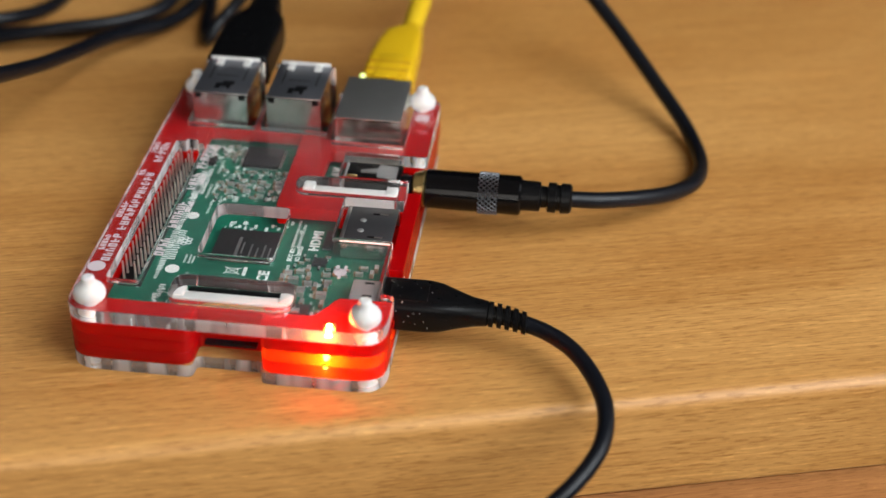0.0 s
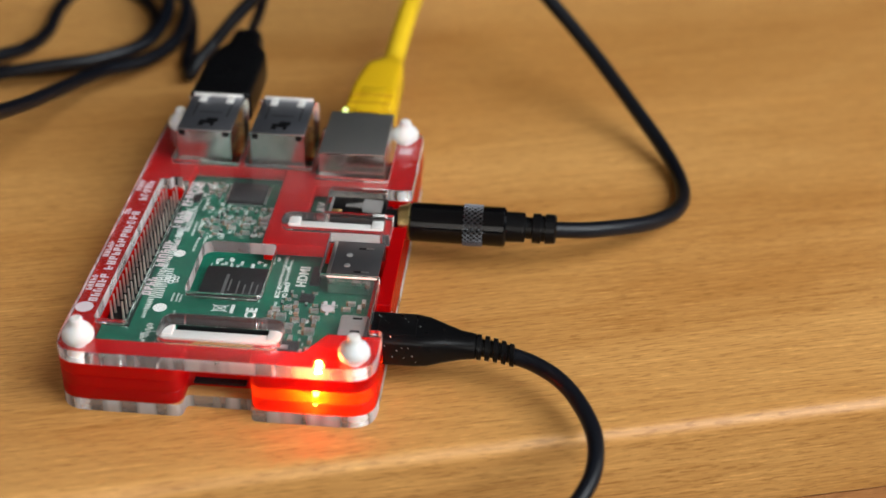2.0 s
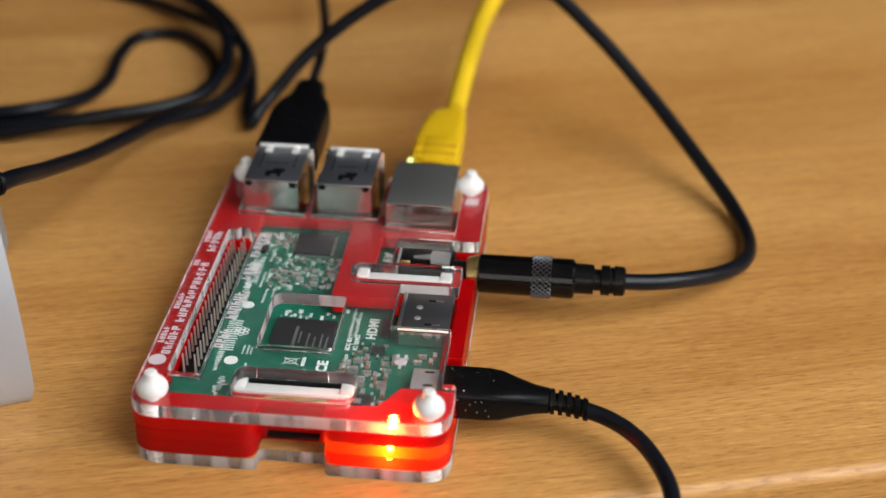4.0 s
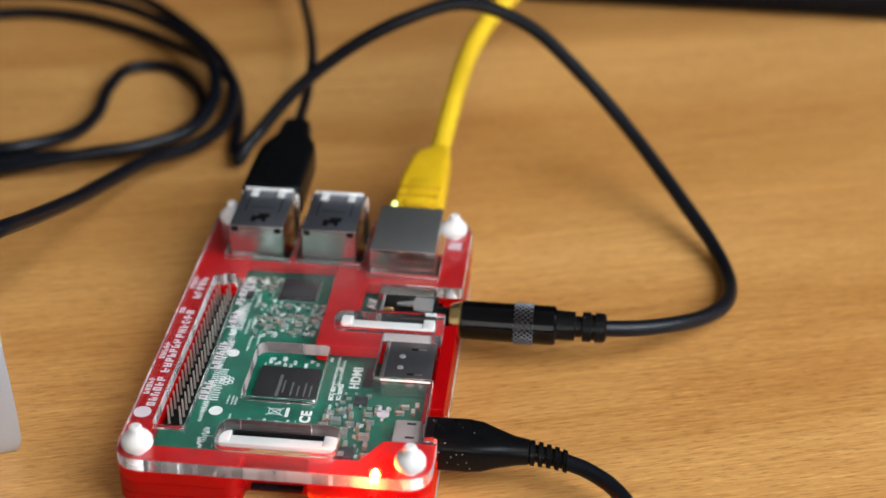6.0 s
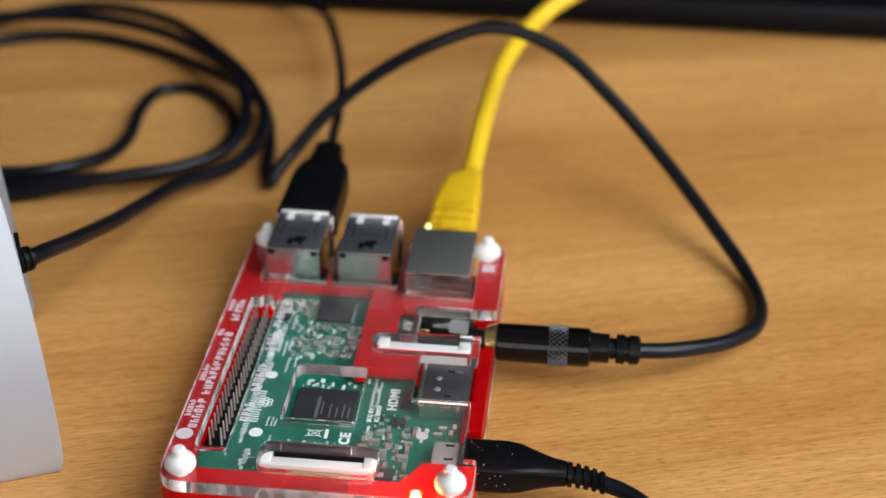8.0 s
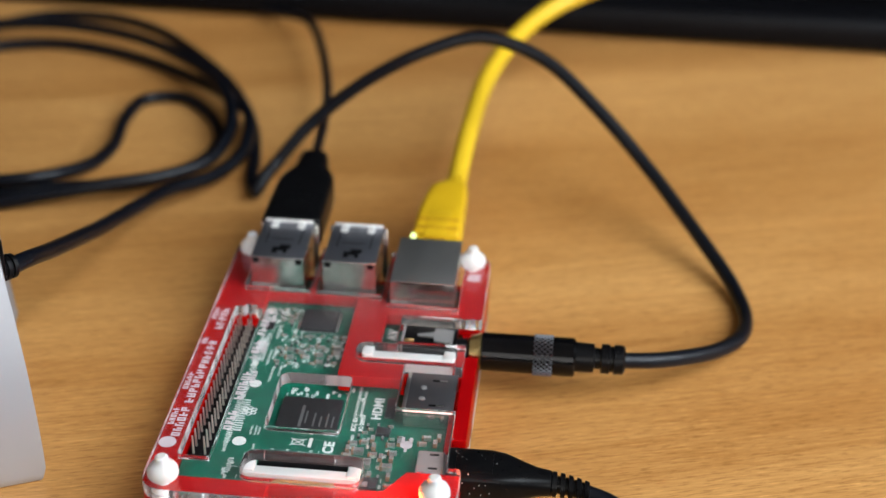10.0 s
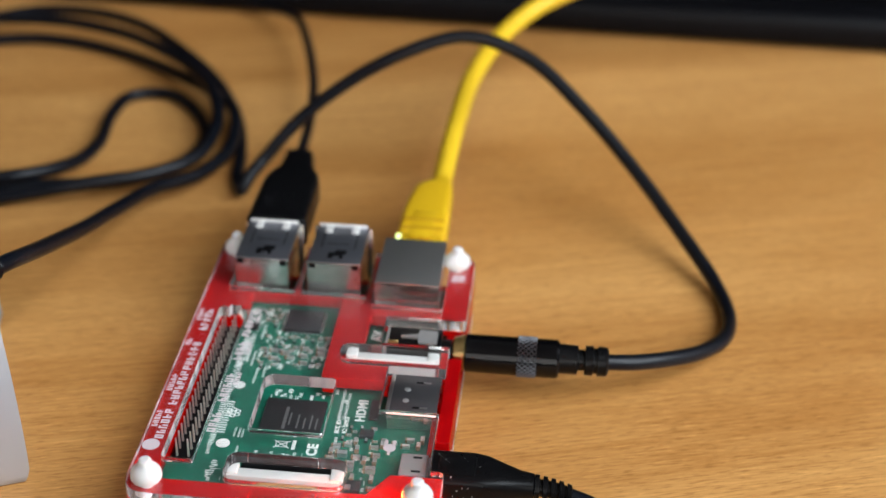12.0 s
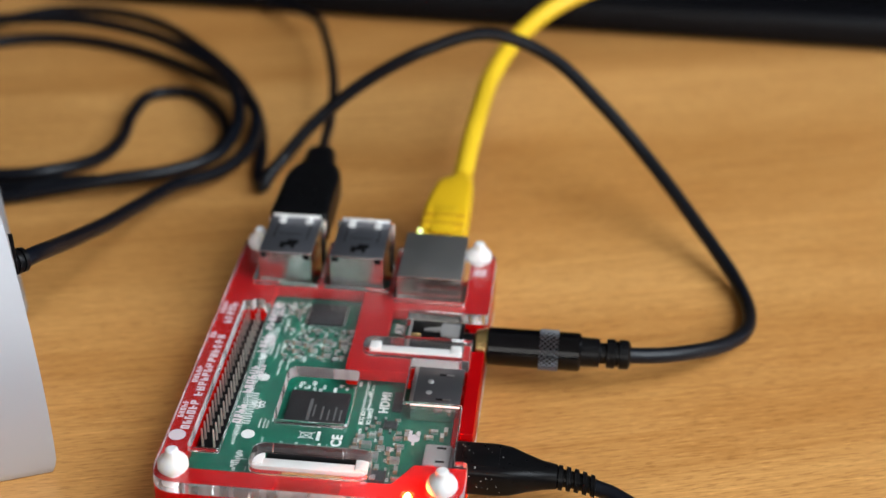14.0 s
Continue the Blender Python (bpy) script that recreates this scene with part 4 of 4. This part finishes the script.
def power_cable():
    c = thing("power_cable", "black power cable hanging over the front edge of the desk", "cable")
    y, z = -33.0, 8.8
    sec = [(29.6, y, z, 5.0, 3.2, 7), (30.0, y, z, 5.4, 3.6, 7), (39.0, y, z, 5.5, 3.7, 6), (42.0, y - 0.1, z, 5.2, 3.6, 5), (45.5, y - 0.2, z - 0.1, 4.1, 3.2, 3.5), (49.0, y - 0.4, z - 0.2, 3.1, 2.8, 2.6), (52.0, y - 0.5, z - 0.2, 2.7, 2.6, 2.2), (52.3, y - 0.5, z - 0.2, 2.3, 2.3, 2)]
    part("plug", along_x(sec), BLACK, c, "black moulded plug, dusty")
    rng = random.Random(3)
    bm = bmesh.new()
    for k in range(9):
        a, b = rng.uniform(31, 42), rng.uniform(-4.6, 4.6)
        box(a, a + rng.uniform(0.08, 0.2), y + b, y + b + 0.1, z + 3.5, z + 3.82, bm=bm)
    for k in range(8):
        a, b = rng.uniform(31, 41), rng.uniform(-2.2, 2.2)
        box(a, a + rng.uniform(0.08, 0.2), y - 5.55, y - 5.3, z + b, z + b + 0.12, bm=bm)
    tagged(part("dust", bm, INK, c, "pale dust specks", smooth=False), kind="stuff")
    part("plug_grip", box(31.5, 39.5, y - 3.6, y + 3.6, z + 3.6, z + 3.78, 0.08), BLACK, c)
    part("plug_tip", box(26.5, 29.7, y - 3.3, y + 3.3, z - 1.1, z + 0.9, 0.3), TIN, c)
    rings = []
    for k in range(5):
        x = 52.2 + k * 1.75
        for dx, r in ((0, 1.9), (0.12, 2.75 - 0.08 * k), (1.05, 2.75 - 0.08 * k), (1.17, 1.9)):
            f = (x + dx - 52.2) / 8.6
            rings.append([(x + dx, y - 0.55 - 1.6 * f * f + r * math.cos(2 * math.pi * i / 22), z - 0.25 - 0.7 * f + r * math.sin(2 * math.pi * i / 22)) for i in range(22)])
    part("strain_relief", loft(rings), BLACK, c, "ribbed black strain relief")
    pts = [(59.5, y - 1.9, 8.0), (64.5, -36.6, 7.4), (70.0, -40.5, 6.6), (74.6, -47.2, 5.6), (77.6, -56.2, 4.6), (77.2, -65.5, 3.0), (73.0, -73.6, 0.5), (64.5, -81.5, -4.0), (52, -88.5, -11), (36, -93, -24), (22, -93, -44), (12, -90, -75), (8, -92, -140), (8, -95, -260),
           (10, -95, -500), (30, -110, -742), (120, -160, -748)]
    part("cord", tube(pts, 1.75), CORD, c)


power_cable()


def usb_cable():
    c = thing("usb_cable", "black usb cable plugged into the stacked socket", "cable")
    x, z = -19.0, PZ + 12.0
    part("plug_tip", box(x - 5.9, x + 5.9, 38, 46.5, z - 2.2, z + 2.2, 0.3), TIN, c)
    sec = [(46.4, x, z, 7.3, 3.9, 6), (46.9, x, z, 7.8, 4.3, 7), (66.0, x, z, 7.6, 4.3, 7), (69.0, x, z, 7.5, 4.2, 6), (73, x - 0.1, z, 6.8, 3.9, 5), (76.5, x - 0.2, z - 0.1, 5.4, 3.6, 4), (79, x - 0.4, z - 0.2, 4.7, 3.4, 4), (86, x - 1.1, z - 0.8, 4.3, 3.2, 3.4), (88.3, x - 1.3, z - 0.9, 4.0, 3.0, 3), (88.8, x - 1.3, z - 0.9, 2.2, 2.0, 2)]
    part("plug", along_y(sec), BLACK, c, "black moulded plug")
    for k in range(3):
        part("grip_mark", box(x - 2.6 + k * 2.0, x - 1.4 + k * 2.0, 55, 59, z + 4.25, z + 4.4, 0.05), BLACK, c)
    pts = [(x - 1.3, 88, z - 0.9), (-21.6, 100, 16), (-22.6, 110, 14.2), (-23.6, 122, 13.2), (-27.4, 151, 12), (-35.5, 185, 11), (-43.5, 208, 9.5), (-58, 226, 5), (-80, 236, 1.7), (-120, 238, 1.7)]
    part("cord", tube(pts, 1.55), CORD, c)


usb_cable()


def network_cable():
    c = thing("network_cable", "yellow network cable plugged into the steel socket", "cable")
    x, z = 18.0, PZ + 6.4
    part("plug_body", box(x - 5.8, x + 5.8, 40, 55, z - 4, z + 4, 0.4), YELLOW_BOOT, c, "translucent yellow plug")
    sec = [(52.6, x, z, 6.2, 4.4, 7), (53.0, x, z, 6.4, 4.6, 7), (66.0, x, z, 6.2, 4.6, 6), (74.0, x + 0.4, z, 5.7, 4.4, 5.5), (79.5, x + 0.8, z + 0.2, 5.2, 4.1, 5), (82.0, x + 1.5, z + 0.3, 4.1, 3.8, 3.5), (83.5, x + 2.0, z + 0.4, 3.3, 3.4, 2.6), (86.0, x + 2.2, z + 0.5, 3.1, 3.1, 2.2), (86.3, x + 2.2, z + 0.5, 2.6, 2.6, 2)]
    part("boot", along_y(sec), YELLOW_BOOT, c, "yellow moulded boot")
    part("latch", box(x - 3.0, x + 3.0, 50.0, 64.0, z + 4.4, z + 4.75, 0.15), YELLOW_BOOT, c)
    # darker strips laid on the boot stand in for its dark groove lines
    for yy in (54.2, 58.6):
        part("groove_strip", box(x - 5.4, x + 5.4, yy, yy + 0.9, z + 4.4, z + 4.82, 0.1), YELLOW_DARK, c)
    pts = [(x + 2.1, 85.5, z + 0.5), (20.4, 98, 15.0), (21.4, 117, 17.4), (24.3, 146.5, 20.2), (31.5, 170, 24), (43.8, 187.5, 28.5), (60, 197, 33), (85, 203, 40), (130, 206, 52), (200, 205, 66)]
    part("cord", tube(pts, 2.85), YELLOW, c)


network_cable()


# ---- silver enclosure beside the computer ----
def enclosure():
    e = thing("aluminium_enclosure", "upright brushed aluminium enclosure with a cable in its side", "enclosure", (-59.0, -35.6, 0))
    e.rotation_euler = (0, 0, radians(24.4))
    # profile across the depth, swept to the side; the front face leans back in a curve
    prof = [(1.2, 0.0), (0.5, 0.3), (0.12, 1.0), (0.03, 2.0)] + [(0.0045 * z * z, z) for z in range(4, 61, 4)]
    prof += [(18.6, 63.5), (21.5, 66.0), (26, 67.5), (60, 67.5), (64, 66), (66, 62), (66, 3), (64, 0)]

    def ring(x, inset):
        return [(x - inset - 0.0011 * z * z - 1.6 * max(0.0, 1 - z / 5) ** 2, y, z) for y, z in prof]

    part("shell", loft([ring(-150, 0), ring(0, 0.5), ring(0, 0.12), ring(0, 0)]), ALU, e, "brushed aluminium shell")
    part("side_socket", box(-3.4, -1.75, 23.5, 30.5, 38.8, 45.6, 0.3), BLACK, e, "black cable socket")


enclosure()


# ---- dark monitor at the back of the desk ----
def monitor():
    m = thing("monitor", "black switched-off monitor standing on the desk", "monitor", (42.6, 227.6, 0))
    m.rotation_euler = (0, 0, radians(-1.1))
    part("lower_bezel", along_x([(-420, 9, 7.2, 9, 6.6, 3.2), (-419, 9, 7.2, 9.2, 7.0, 3.2), (419, 9, 7.2, 9.2, 7.0, 3.2), (420, 9, 7.2, 9, 6.6, 3.2)]), BEZEL, m, "rounded dark grey bezel bar")
    part("screen", box(-415, 415, 14, 20, 12, 330, 0.6), SCREEN, m, "black switched-off screen")
    part("back_shell", box(-418, 418, 21, 45, 4, 334, 4), BEZEL, m)
    part("stand_foot", box(-110, 110, 16, 120, 0, 3.4, 1), BEZEL, m)


monitor()
